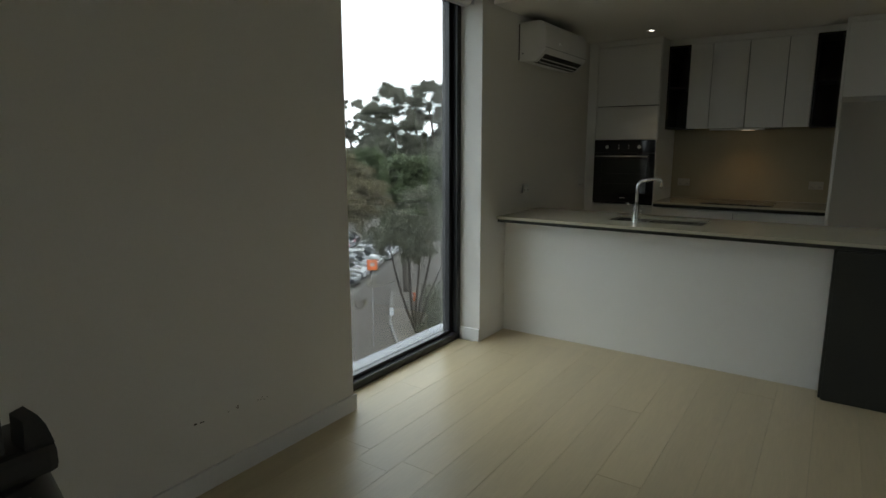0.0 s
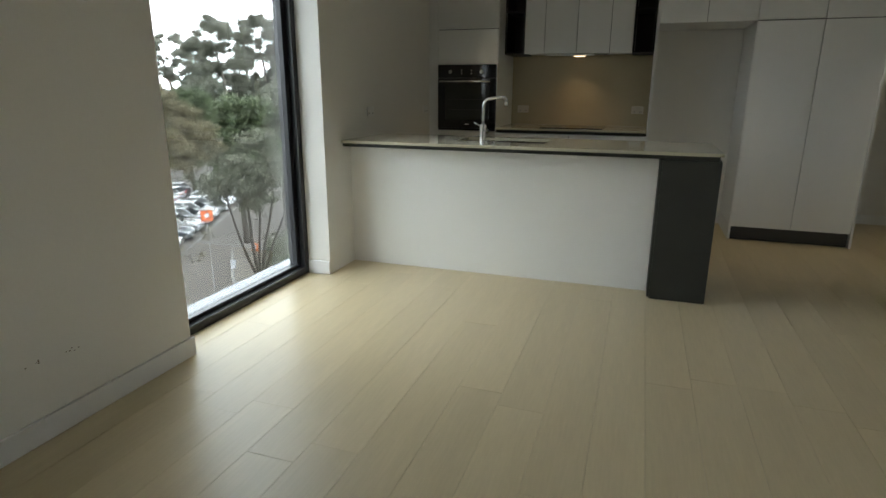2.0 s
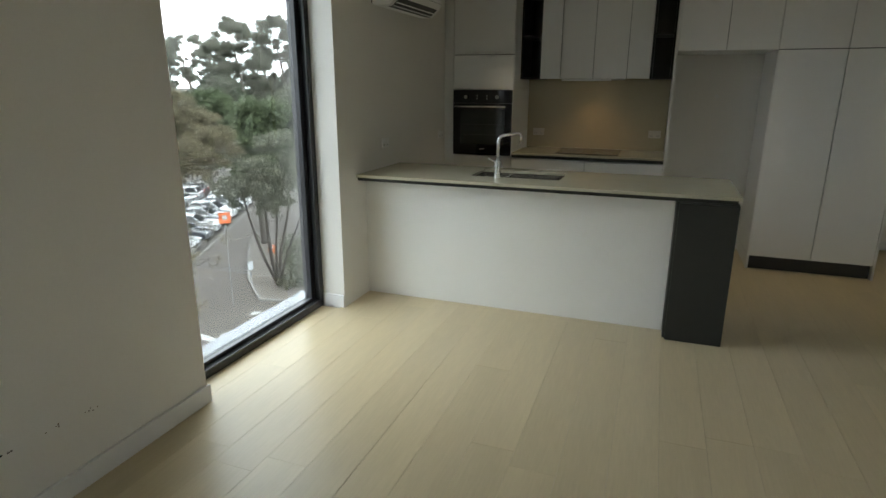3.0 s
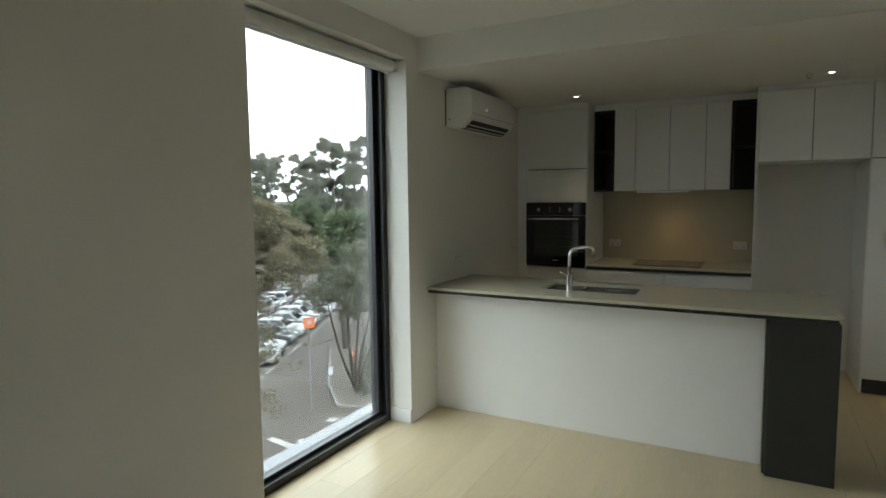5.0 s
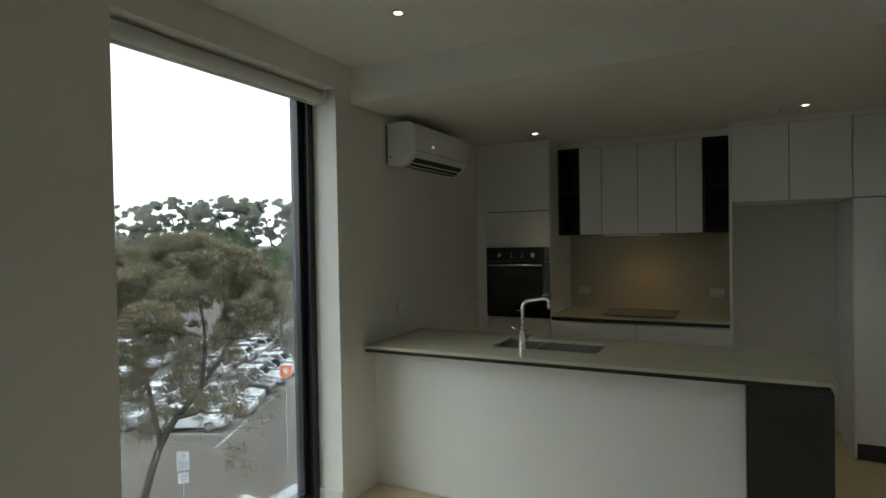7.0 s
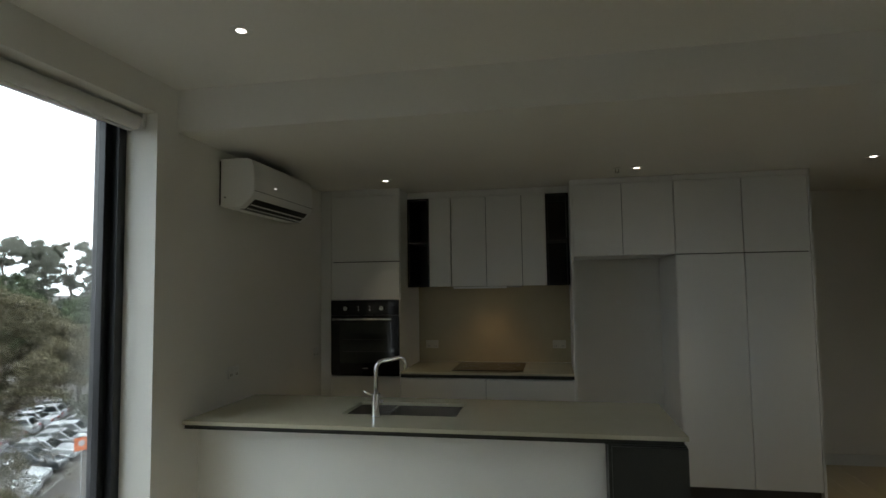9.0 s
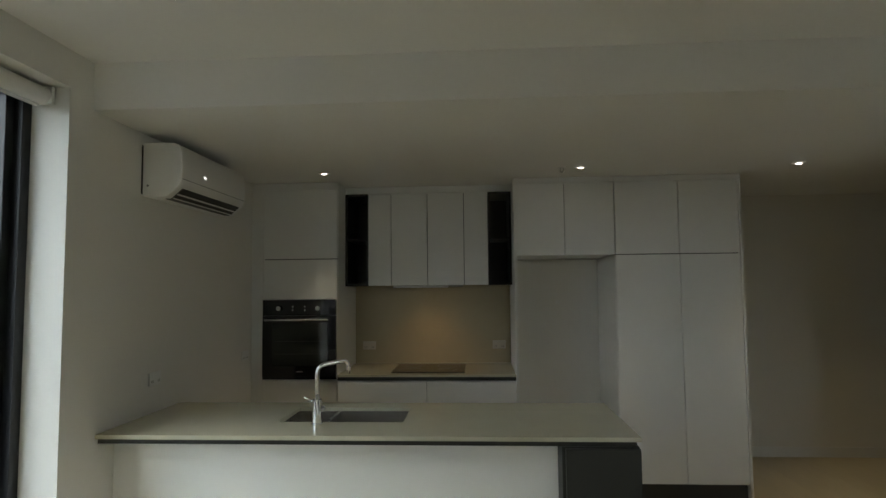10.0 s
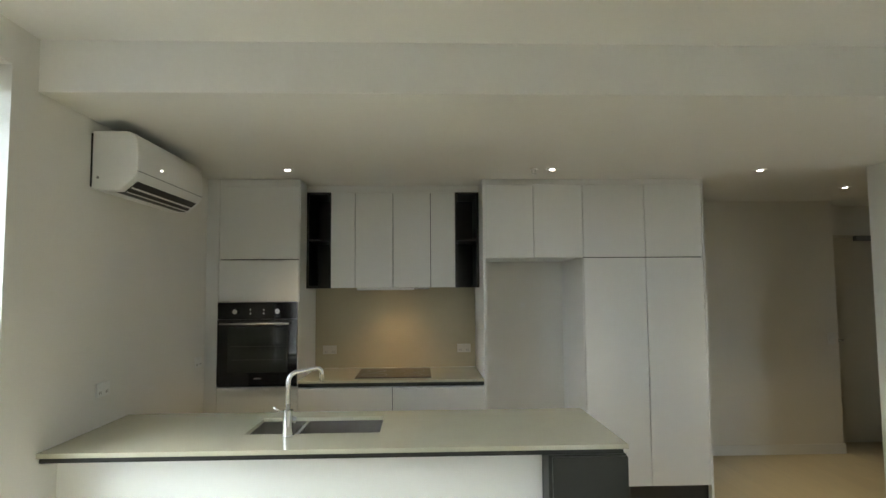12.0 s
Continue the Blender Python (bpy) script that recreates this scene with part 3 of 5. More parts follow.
# fridge nook and pantry
panel = thing("fridge_side_panel", (2.022, 1.95, 0), "white laminate end panel beside the fridge recess", "cabinet")
part("panel", boxes((2.014, 2.032, FRONT_Y - 0.001, BACK_Y - 0.002, 0.0, CEIL_K - 0.002), bevel=0.001), M_CAB, panel)
PX0, PX1 = 2.762, 3.663
over = thing("fridge_top_cupboard", (2.4, 1.95, 1.785), "white laminate cupboards above the empty fridge recess", "cabinet")
part("body", boxes((2.034, PX0 - 0.002, FRONT_Y + 0.034, BACK_Y - 0.002, 1.786, CEIL_K - 0.002)), M_CAB, over)
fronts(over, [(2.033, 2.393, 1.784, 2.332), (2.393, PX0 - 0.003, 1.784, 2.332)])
part("cornice", boxes((2.033, PX0 - 0.003, FRONT_Y + 0.004, FRONT_Y + 0.02, 2.334, CEIL_K - 0.002)), M_CAB, over)
pantry = thing("pantry_cupboard", (3.2, 1.95, 0), "tall white laminate pantry cupboard on a dark kickboard", "cabinet")
KZ = 0.12
part("body", boxes((PX0, PX1, FRONT_Y + 0.034, BACK_Y - 0.002, KZ, CEIL_K - 0.002)), M_CAB, pantry)
PM = 3.228
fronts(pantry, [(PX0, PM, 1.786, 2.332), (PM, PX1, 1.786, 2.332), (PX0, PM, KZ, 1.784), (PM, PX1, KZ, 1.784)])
part("cornice", boxes((PX0, PX1, FRONT_Y + 0.004, FRONT_Y + 0.02, 2.334, CEIL_K - 0.002)), M_CAB, pantry)
part("kickboard", boxes((PX0 + 0.02, PX1, FRONT_Y + 0.05, FRONT_Y + 0.068, 0, KZ - 0.001)), M_KICK, pantry)
part("end_panel", boxes((PX1 + 0.001, PX1 + 0.019, FRONT_Y - 0.001, BACK_Y - 0.002, 0, CEIL_K - 0.002), bevel=0.001), M_CAB, pantry)
part("end_panel", boxes((PX0 - 0.001, PX0 + 0.017, FRONT_Y + 0.022, BACK_Y - 0.002, 0, KZ - 0.001)), M_CAB, pantry)
tapset = thing("water_point", (2.42, BACK_Y, 1.42), "small white capped water point in the fridge recess", "pipe cap")
bm = bmesh.new()
cyl(bm, (2.42, BACK_Y - 0.006, 1.42), 0.02, 0.011, "y", 20)
part("cap", shade(bm), M_PLASTIC, tapset)
skirting("baseboard_nook", 2.033, 2.760, BACK_Y - 0.013, BACK_Y - 0.0005)

# ---- air conditioner on the wall ----
ac = thing("air_conditioner", (0.1, 0.55, 2.04), "white split-system air conditioner high on the wall", "air conditioner")
AY0, AY1, AZ0, AZ1, AD = 0.145, 0.955, 2.035, 2.322, 0.215
prof = [(0.002, AZ0 + 0.01), (0.05, AZ0), (0.135, AZ0), (AD - 0.02, AZ0 + 0.052), (AD, AZ0 + 0.085), (AD + 0.004, AZ0 + 0.16), (AD - 0.004, AZ1 - 0.04),
        (AD - 0.02, AZ1 - 0.012), (AD - 0.05, AZ1), (0.002, AZ1)]
bm = bmesh.new()
prism(bm, prof, "y", AY0, AY1)
bmesh.ops.bevel(bm, geom=[e for e in bm.edges if abs(e.verts[0].co.y - e.verts[1].co.y) < 1e-6], offset=0.007, segments=3, profile=0.5, affect='EDGES')
part("casing", shade(bm, 35), M_PLASTIC, ac)
part("back_plate", boxes((0.0004, 0.008, AY0 - 0.003, AY1 + 0.003, AZ0 + 0.018, AZ1 - 0.012)), M_DARKPL, ac)
part("front_seam", boxes((AD + 0.0005, AD + 0.0035, AY0 + 0.006, AY1 - 0.006, AZ0 + 0.094, AZ0 + 0.0965)), M_GREYPL, ac)
bm = bmesh.new()
prism(bm, [(0.100, AZ0 - 0.0012), (0.138, AZ0 - 0.003), (AD - 0.017, AZ0 + 0.050), (AD - 0.030, AZ0 + 0.058)], "y", AY0 + 0.05, AY1 - 0.05)
part("outlet", bm, M_DARKPL, ac, "dark air outlet slot")
for u, w in ((0.46, 0.0065), (0.10, 0.004)):
    x, z = 0.138 + u * 0.060, AZ0 - 0.003 + u * 0.053
    bm = bmesh.new()
    prism(bm, [(x, z - 0.004), (x + w, z - 0.004 + 0.88 * w), (x + w - 0.003, z + 0.88 * w), (x - 0.003, z)], "y", AY0 + 0.052, AY1 - 0.052)
    part("louvre", bm, M_PLASTIC, ac, "thin white louvre blade")
bm = bmesh.new()
cyl(bm, (0.035, AY0 - 0.0005, AZ0 + 0.062), 0.006, 0.003, "y", 16)
part("screw_cap", shade(bm), M_GREYPL, ac)
part("lower_flap", boxes((0.05, 0.098, AY0 + 0.05, AY1 - 0.05, AZ0 - 0.004, AZ0 - 0.0005), bevel=0.001), M_PLASTIC, ac)
# glowing disc in place of a glossy reflection on the casing, no lamp
bm = bmesh.new()
cyl(bm, (AD + 0.005, 0.395, 2.178), 0.0055, 0.006, "x", 20)
bmesh.ops.scale(bm, verts=bm.verts[:], vec=(1, 2.2, 0.55), space=Matrix.Translation((0, -0.395, -2.178)))
part("indicator", bm, M_GLINT, ac, "small white glint on the casing, built as a glowing spot")
part("grille", boxes((0.03, AD - 0.06, AY0 + 0.03, AY1 - 0.03, AZ1 - 0.004, AZ1 + 0.003)), M_DARKPL, ac)

# ---- downlights, sprinkler ----


def downlight(x, y, zc):
    o = thing("downlight", (x, y, zc), "small round recessed ceiling downlight, lit", "downlight", "ceiling downlights")
    bm = bmesh.new()
    cyl(bm, (x, y, zc - 0.0025), 0.046, 0.005, "z", 36, 0.043)
    part("trim_ring", shade(bm), M_PLASTIC, o)
    bm = bmesh.new()
    cyl(bm, (x, y, zc - 0.0055), 0.019, 0.002, "z", 28)
    part("lens", bm, M_LAMP, o)
    d = bpy.data.lights.new("downlight_lamp", 'SPOT')
    d.energy, d.color, d.spot_size, d.spot_blend, d.shadow_soft_size = DOWN, (1.0, 0.87, 0.60), radians(62), 1.0, 0.03
    new("downlight_lamp", d).matrix_world = look((x, y, zc - 0.012), (x, y + 0.001, 0))


downlight(0.655, 1.29, CEIL_K)
downlight(2.46, 1.27, CEIL_K)
downlight(3.93, 1.29, CEIL_K)
downlight(5.06, 1.98, CEIL_K)
downlight(0.68, -0.806, CEIL_L)

spr = thing("fire_sprinkler", (2.33, 1.27, CEIL_K), "small white ceiling fire sprinkler", "sprinkler")
bm = bmesh.new()
cyl(bm, (2.33, 1.27, CEIL_K - 0.003), 0.028, 0.006, "z", 24)
part("rosette", shade(bm), M_PLASTIC, spr)
for dx in (-0.011, 0.011):
    bm = bmesh.new()
    tube(bm, [(2.33 + dx, 1.27, CEIL_K - 0.005), (2.33 + dx, 1.27, CEIL_K - 0.030)], 0.003, 8)
    part("frame_arm", bm, M_STEEL, spr)
bm = bmesh.new()
cyl(bm, (2.33, 1.27, CEIL_K - 0.031), 0.016, 0.003, "z", 20)
part("deflector", bm, M_STEEL, spr)

# ---- corridor door ----
door = thing("door_1", (5.99, DOOR_Y, 0), "closed flush beige corridor door with a lever handle", "door", kind="structure")
part("leaf", boxes((5.567, 6.393, DOOR_Y + 0.004, DOOR_Y + 0.042, 0.008, 2.055), bevel=0.002), M_DOOR, door)
part("door_frame", boxes((5.5605, 5.565, DOOR_Y + 0.001, DOOR_Y + 0.11, 0, 2.075), (6.395, 6.4195, DOOR_Y + 0.001, DOOR_Y + 0.11, 0, 2.075), (5.566, 6.394, DOOR_Y + 0.001, DOOR_Y + 0.11, 2.059, 2.079)), M_DOOR, door)
bm = bmesh.new()
tube(bm, [(5.63, DOOR_Y + 0.003, 1.02), (5.63, DOOR_Y - 0.05, 1.02), (5.76, DOOR_Y - 0.055, 1.02)], 0.010, 12)
part("handle", shade(bm, 50), M_STEEL, door, "satin steel lever handle")
part("closer", boxes((5.95, 6.25, DOOR_Y - 0.045, DOOR_Y + 0.003, 2.015, 2.068), bevel=0.004), M_GREYPL, door, "grey door closer")
sw = thing("light_switch", (5.43, CORR_Y, 1.07), "white light switch plate on the corridor wall", "light switch")
part("plate", boxes((5.395, 5.465, CORR_Y - 0.009, CORR_Y - 0.0005, 1.01, 1.125), bevel=0.003), M_PLASTIC, sw)
part("rocker", boxes((5.418, 5.442, CORR_Y - 0.013, CORR_Y - 0.0088, 1.05, 1.085), bevel=0.001), M_PLASTIC, sw)

# chips left by removed fittings low on the wall
M_CHIP = mat("dark_plaster_chip", (0.07, 0.055, 0.04), 0.9, stain=0.2, stain_scale=60)
for y, z, n, big, material, label in ((-2.662, 0.306, 2, 0.0055, M_CHIP, "small dark holes in the painted wall"), (-2.630, 0.303, 2, 0.0045, M_CHIP, "small dark holes in the painted wall"),
                                      (-2.480, 0.300, 6, 0.0036, M_SCUFF, "faint brown plaster chips in the painted wall"), (-2.320, 0.294, 5, 0.0032, M_SCUFF, "faint brown plaster chips in the painted wall")):
    sc = thing("wall_chip", (0.001, y, z), label, "wall damage", "wall chips")
    for k in range(n):
        r = big * random.uniform(0.6, 1.0)
        spread = 0.008 if n == 2 else 0.03
        bm = bmesh.new()
        bmesh.ops.create_icosphere(bm, subdivisions=2, radius=r, matrix=Matrix.Translation((0.0008, y + random.uniform(-spread, spread), z + random.uniform(-0.3, 0.3) * spread)) @ Matrix.Diagonal((0.25, 1.25, 0.8, 1)))
        part("chip", bm, material, sc)

# ---- a tripod standing in the living room ----
tri = thing("camera_tripod", (1.622, -3.775, 0), "black camera tripod with a pan head standing on the floor", "tripod")
QX, QY = 1.622, -3.775
part("head_block", boxes((QX - 0.03, QX + 0.03, QY - 0.034, QY + 0.035, 1.209, 1.230), bevel=0.006), M_DARKPL, tri)
part("quick_release_plate", boxes((QX - 0.022, QX + 0.022, QY - 0.03, QY + 0.0085, 1.229, 1.275), bevel=0.003), M_DARKPL, tri)
bm = bmesh.new()
prism(bm, [(QY + 0.017, 1.2285), (QY + 0.034, 1.2285), (QY + 0.030, 1.243), (QY + 0.026, 1.251), (QY + 0.018, 1.249)], "x", QX + 0.004, QX + 0.026)
part("locking_lever", bm, M_DARKPL, tri, "dark grey locking lever")
bm = bmesh.new()
cyl(bm, (QX, QY, 1.165), 0.056, 0.088, "z", 32, 0.034)
part("pan_base", shade(bm), M_DARKPL, tri)
for z in (1.1995, 1.187):
    bm = bmesh.new()
    cyl(bm, (QX + 0.040, QY + 0.012, z), 0.003, 0.010, "x", 14)
    part("screw", shade(bm), M_GREYPL, tri, "small grey screw")
bm = bmesh.new()
cyl(bm, (QX, QY, 0.98), 0.015, 0.30, "z", 20)
part("centre_column", shade(bm), M_DARKPL, tri)
bm = bmesh.new()
cyl(bm, (QX, QY, 1.09), 0.034, 0.05, "z", 24)
part("collar", shade(bm), M_DARKPL, tri)
for a in (200, 320, 80):
    ca, sa = math.cos(radians(a)), math.sin(radians(a))
    bm = bmesh.new()
    tube(bm, [(QX + ca * 0.03, QY + sa * 0.03, 1.09), (QX + ca * 0.17, QY + sa * 0.17, 0.55), (QX + ca * 0.305, QY + sa * 0.305, 0.03)], [0.014, 0.011, 0.009], 12)
    leg = part("leg", shade(bm), M_DARKPL, tri)
    bm = bmesh.new()
    cyl(bm, (QX + ca * 0.306, QY + sa * 0.306, 0.0165), 0.013, 0.033, "z", 16)
    part("rubber_foot", shade(bm), M_BLACKCAB, leg)

# ---- outdoors: street and car park, three storeys below ----
EYE_Z, FAR = 1.53, 1.4
G0 = -6.4
GROUND = EYE_Z + (G0 - EYE_Z) * FAR
M_ASPHALT = mat("asphalt", (0.078, 0.067, 0.058), 0.9, grain=0.06, grain_scale=3, stain=0.16, stain_scale=0.25)
M_LINE = mat("road_paint", (0.33, 0.33, 0.31), 0.7, grain=0.12, grain_scale=12, stain=0.12, stain_scale=2)
M_KERB = mat("kerb_concrete", (0.19, 0.18, 0.165), 0.85, grain=0.1, grain_scale=14, stain=0.12, stain_scale=1)
M_MULCH = mat("bark_mulch", (0.11, 0.095, 0.08), 0.95, grain=0.35, grain_scale=18, stain=0.2, stain_scale=1.2, bump=0.6, bump_scale=30)
M_BARK = mat("grey_brown_bark", (0.055, 0.046, 0.038), 0.9, grain=0.25, grain_scale=9, stain=0.25, stain_scale=1.5, bump=0.6, bump_scale=22, stretch=(3, 3, 0.7))
M_BARKPALE = mat("pale_gum_bark", (0.26, 0.23, 0.20), 0.8, grain=0.2, grain_scale=7, stain=0.3, stain_scale=1.2, bump=0.4, bump_scale=16, stretch=(2, 2, 0.6))
M_TYRE = mat("tyre_rubber", (0.02, 0.02, 0.02), 0.85, stain=0.1)
M_RIM = mat("wheel_alloy", (0.45, 0.46, 0.47), 0.35, 0.9, stain=0.05)
M_CARGLASS = mat("car_window_glass", (0.015, 0.018, 0.02), 0.06, stain=0.1)
M_LIGHTCLEAR = mat("headlight_lens", (0.70, 0.72, 0.74), 0.1, stain=0.05)
M_LIGHTRED = mat("tail_light_lens", (0.35, 0.02, 0.02), 0.15, stain=0.05)
M_ORANGE = mat("orange_sign_face", (0.70, 0.15, 0.035), 0.5, stain=0.06, stain_scale=6)
M_SIGN = mat("white_sign_face", (0.50, 0.52, 0.54), 0.45, stain=0.06, stain_scale=6)
M_SIGNGREY = mat("sign_print", (0.14, 0.17, 0.22), 0.5, stain=0.05)
M_POST = mat("galvanised_post", (0.40, 0.41, 0.42), 0.45, 0.7, stain=0.1)
M_CABLE = mat("cable_sheath", (0.02, 0.02, 0.02), 0.6, stain=0.05)


def leaf_mat(name, a, b, c):
    m = bpy.data.materials.new(name)
    m.use_nodes = True
    n, l = m.node_tree.nodes, m.node_tree.links
    bs = n["Principled BSDF"]
    bs.inputs["Roughness"].default_value = 0.55
    g = n.new("ShaderNodeNewGeometry")
    r = n.new("ShaderNodeValToRGB")
    r.color_ramp.elements[0].color, r.color_ramp.elements[1].color = (*a, 1), (*c, 1)
    e = r.color_ramp.elements.new(0.5)
    e.color = (*b, 1)
    l.new(g.outputs["Random Per Island"], r.inputs["Fac"])
    t = n.new("ShaderNodeTexNoise")
    t.inputs["Scale"].default_value = 0.9
    co = n.new("ShaderNodeTexCoord")
    l.new(co.outputs["Object"], t.inputs["Vector"])
    mr = n.new("ShaderNodeMapRange")
    mr.inputs["To Min"].default_value, mr.inputs["To Max"].default_value = 0.6, 1.4
    l.new(t.outputs["Fac"], mr.inputs["Value"])
    v = n.new("ShaderNodeVectorMath")
    v.operation = 'SCALE'
    l.new(r.outputs["Color"], v.inputs[0])
    l.new(mr.outputs["Result"], v.inputs["Scale"])
    l.new(v.outputs["Vector"], bs.inputs["Base Color"])
    tr = n.new("ShaderNodeBsdfTranslucent")
    l.new(v.outputs["Vector"], tr.inputs["Color"])
    mx = n.new("ShaderNodeMixShader")
    mx.inputs[0].default_value = 0.35
    l.new(bs.outputs[0], mx.inputs[1])
    l.new(tr.outputs[0], mx.inputs[2])
    l.new(mx.outputs[0], n["Material Output"].inputs["Surface"])
    return m


L_OLIVE = leaf_mat("wattle_leaf", (0.108, 0.093, 0.052), (0.140, 0.121, 0.069), (0.182, 0.156, 0.094))
L_GUM = leaf_mat("gum_leaf", (0.100, 0.104, 0.070), (0.132, 0.136, 0.096), (0.175, 0.178, 0.130))
L_GREEN = leaf_mat("green_leaf", (0.060, 0.082, 0.038), (0.085, 0.112, 0.054), (0.115, 0.142, 0.072))
# the next two leaf colours are paled to carry haze and sky glare
L_SKYGUM_HAZED = leaf_mat("sky_gum_leaf_hazed", (0.115, 0.120, 0.088), (0.165, 0.168, 0.128), (0.23, 0.23, 0.18))
L_TALL_HAZED = leaf_mat("tall_gum_leaf_hazed", (0.16, 0.165, 0.13), (0.25, 0.255, 0.205), (0.36, 0.36, 0.30))
L_FAR = leaf_mat("far_leaf", (0.045, 0.055, 0.036), (0.070, 0.082, 0.056), (0.095, 0.11, 0.08))

HOME = Vector((2.05, -3.3, 0))


def up(z):
    return EYE_Z + (z - EYE_Z) * FAR


def out(az, d, z=G0):
    """A place outdoors by its bearing (degrees to the left of +y) and distance from the room, in units of FAR metres."""
    return Vector((HOME.x - d * FAR * math.sin(radians(az)), HOME.y + d * FAR * math.cos(radians(az)), up(z)))


bm = bmesh.new()
lines = [c * k for k in (2400, 1200, 600, 300, 150, 80) for c in (1, -1)] + list(range(-60, 61, 10))
lines = sorted(lines)
grid = [[bm.verts.new((x, y, GROUND)) for y in lines] for x in lines]
for i in range(len(lines) - 1):
    for j in range(len(lines) - 1):
        bm.faces.new((grid[i][j], grid[i + 1][j], grid[i + 1][j + 1], grid[i][j + 1]))
setting("ground", bm, M_ASPHALT, "grey-brown asphalt street and car park", "ground")


def leaves(clumps, count, length, width, rnd, spread=1.0, droop=0.0, soft=False):
    """Vertices and faces of many small leaves: clumps are (centre, radius, flatness)."""
    c = np.array([[*p, r, f] for p, r, f in clumps])
    c[:, 3] *= FAR
    length, width = length * FAR, width * FAR
    w = c[:, 3] ** 2
    pick = rnd.choice(len(c), count, p=w / w.sum())
    d = rnd.normal(size=(count, 3))
    d /= np.linalg.norm(d, axis=1, keepdims=True)
    d *= (np.abs(rnd.normal(size=(count, 1))) * 0.62 + 0.12 if soft else rnd.random((count, 1)) ** 0.45) * c[pick, 3:4] * spread
    d[:, 2] *= c[pick, 4]
    pos = c[pick, :3] + d
    a = rnd.normal(size=(count, 3))
    a[:, 2] -= droop
    a /= np.linalg.norm(a, axis=1, keepdims=True)
    b = np.cross(a, rnd.normal(size=(count, 3)))
    b /= np.linalg.norm(b, axis=1, keepdims=True) + 1e-9
    ln = length * (0.6 + 0.8 * rnd.random((count, 1)))
    wd = width * (0.6 + 0.8 * rnd.random((count, 1)))
    v = np.stack([pos - a * ln / 2, pos + b * wd / 2, pos + a * ln / 2, pos - b * wd / 2], axis=1).reshape(-1, 3)
    f = np.arange(count * 4).reshape(-1, 4)
    return v, f


def leaf_object(name, data, material, parent, label=""):
    v, f = data
    me = bpy.data.meshes.new(name)
    at = np.array(ORIGIN[parent]) if parent else np.zeros(3)
    me.from_pydata((v - at).tolist(), [], f.tolist())
    me.materials.append(material)
    o = new(name, me)
    if parent:
        o.parent = parent
        ORIGIN[o] = ORIGIN[parent]
    if label:
        tagged(o, label)
    return o


def limb(bm, p, d, length, r0, r1, rnd, wobble, seg, lift=0.0):
    pts, radii = [p.copy()], [r0]
    steps = 5
    for k in range(steps):
        d = (d + Vector(rnd.normal(size=3).tolist()) * wobble + Vector((0, 0, lift))).normalized()
        p = p + d * (length / steps)
        pts.append(p.copy())
        radii.append(r0 + (r1 - r0) * (k + 1) / steps)
    tube(bm, pts, radii, seg)
    return pts, d


def curve_points(knots, n):
    """A smooth line through knots, n steps to each span."""
    k = [Vector(p) for p in knots]
    k = [k[0] * 2 - k[1]] + k + [k[-1] * 2 - k[-2]]
    pts = []
    for i in range(1, len(k) - 2):
        for j in range(n):
            t = j / n
            pts.append(0.5 * (2 * k[i] + (k[i + 1] - k[i - 1]) * t + (2 * k[i - 1] - 5 * k[i] + 4 * k[i + 1] - k[i + 2]) * t * t
                              + (3 * k[i] - k[i - 1] - 3 * k[i + 1] + k[i + 2]) * t ** 3))
    return pts + [k[-2]]


def puffs(centres, rnd, many=7, sub=0.5, flat=0.6):
    """Each tuft is a heap of smaller puffs, rounded above and thin below."""
    out_list = []
    for c, r in centres:
        for k in range(many):
            d = rnd.normal(size=3)
            d /= np.linalg.norm(d)
            d[2] = abs(d[2]) * 0.9 - 0.2
            out_list.append((Vector(c) + Vector((d * r * 0.75 * np.array([1, 1, flat]) * FAR).tolist()), r * sub * (0.7 + 0.6 * rnd.random()), flat * 1.1))
    return out_list


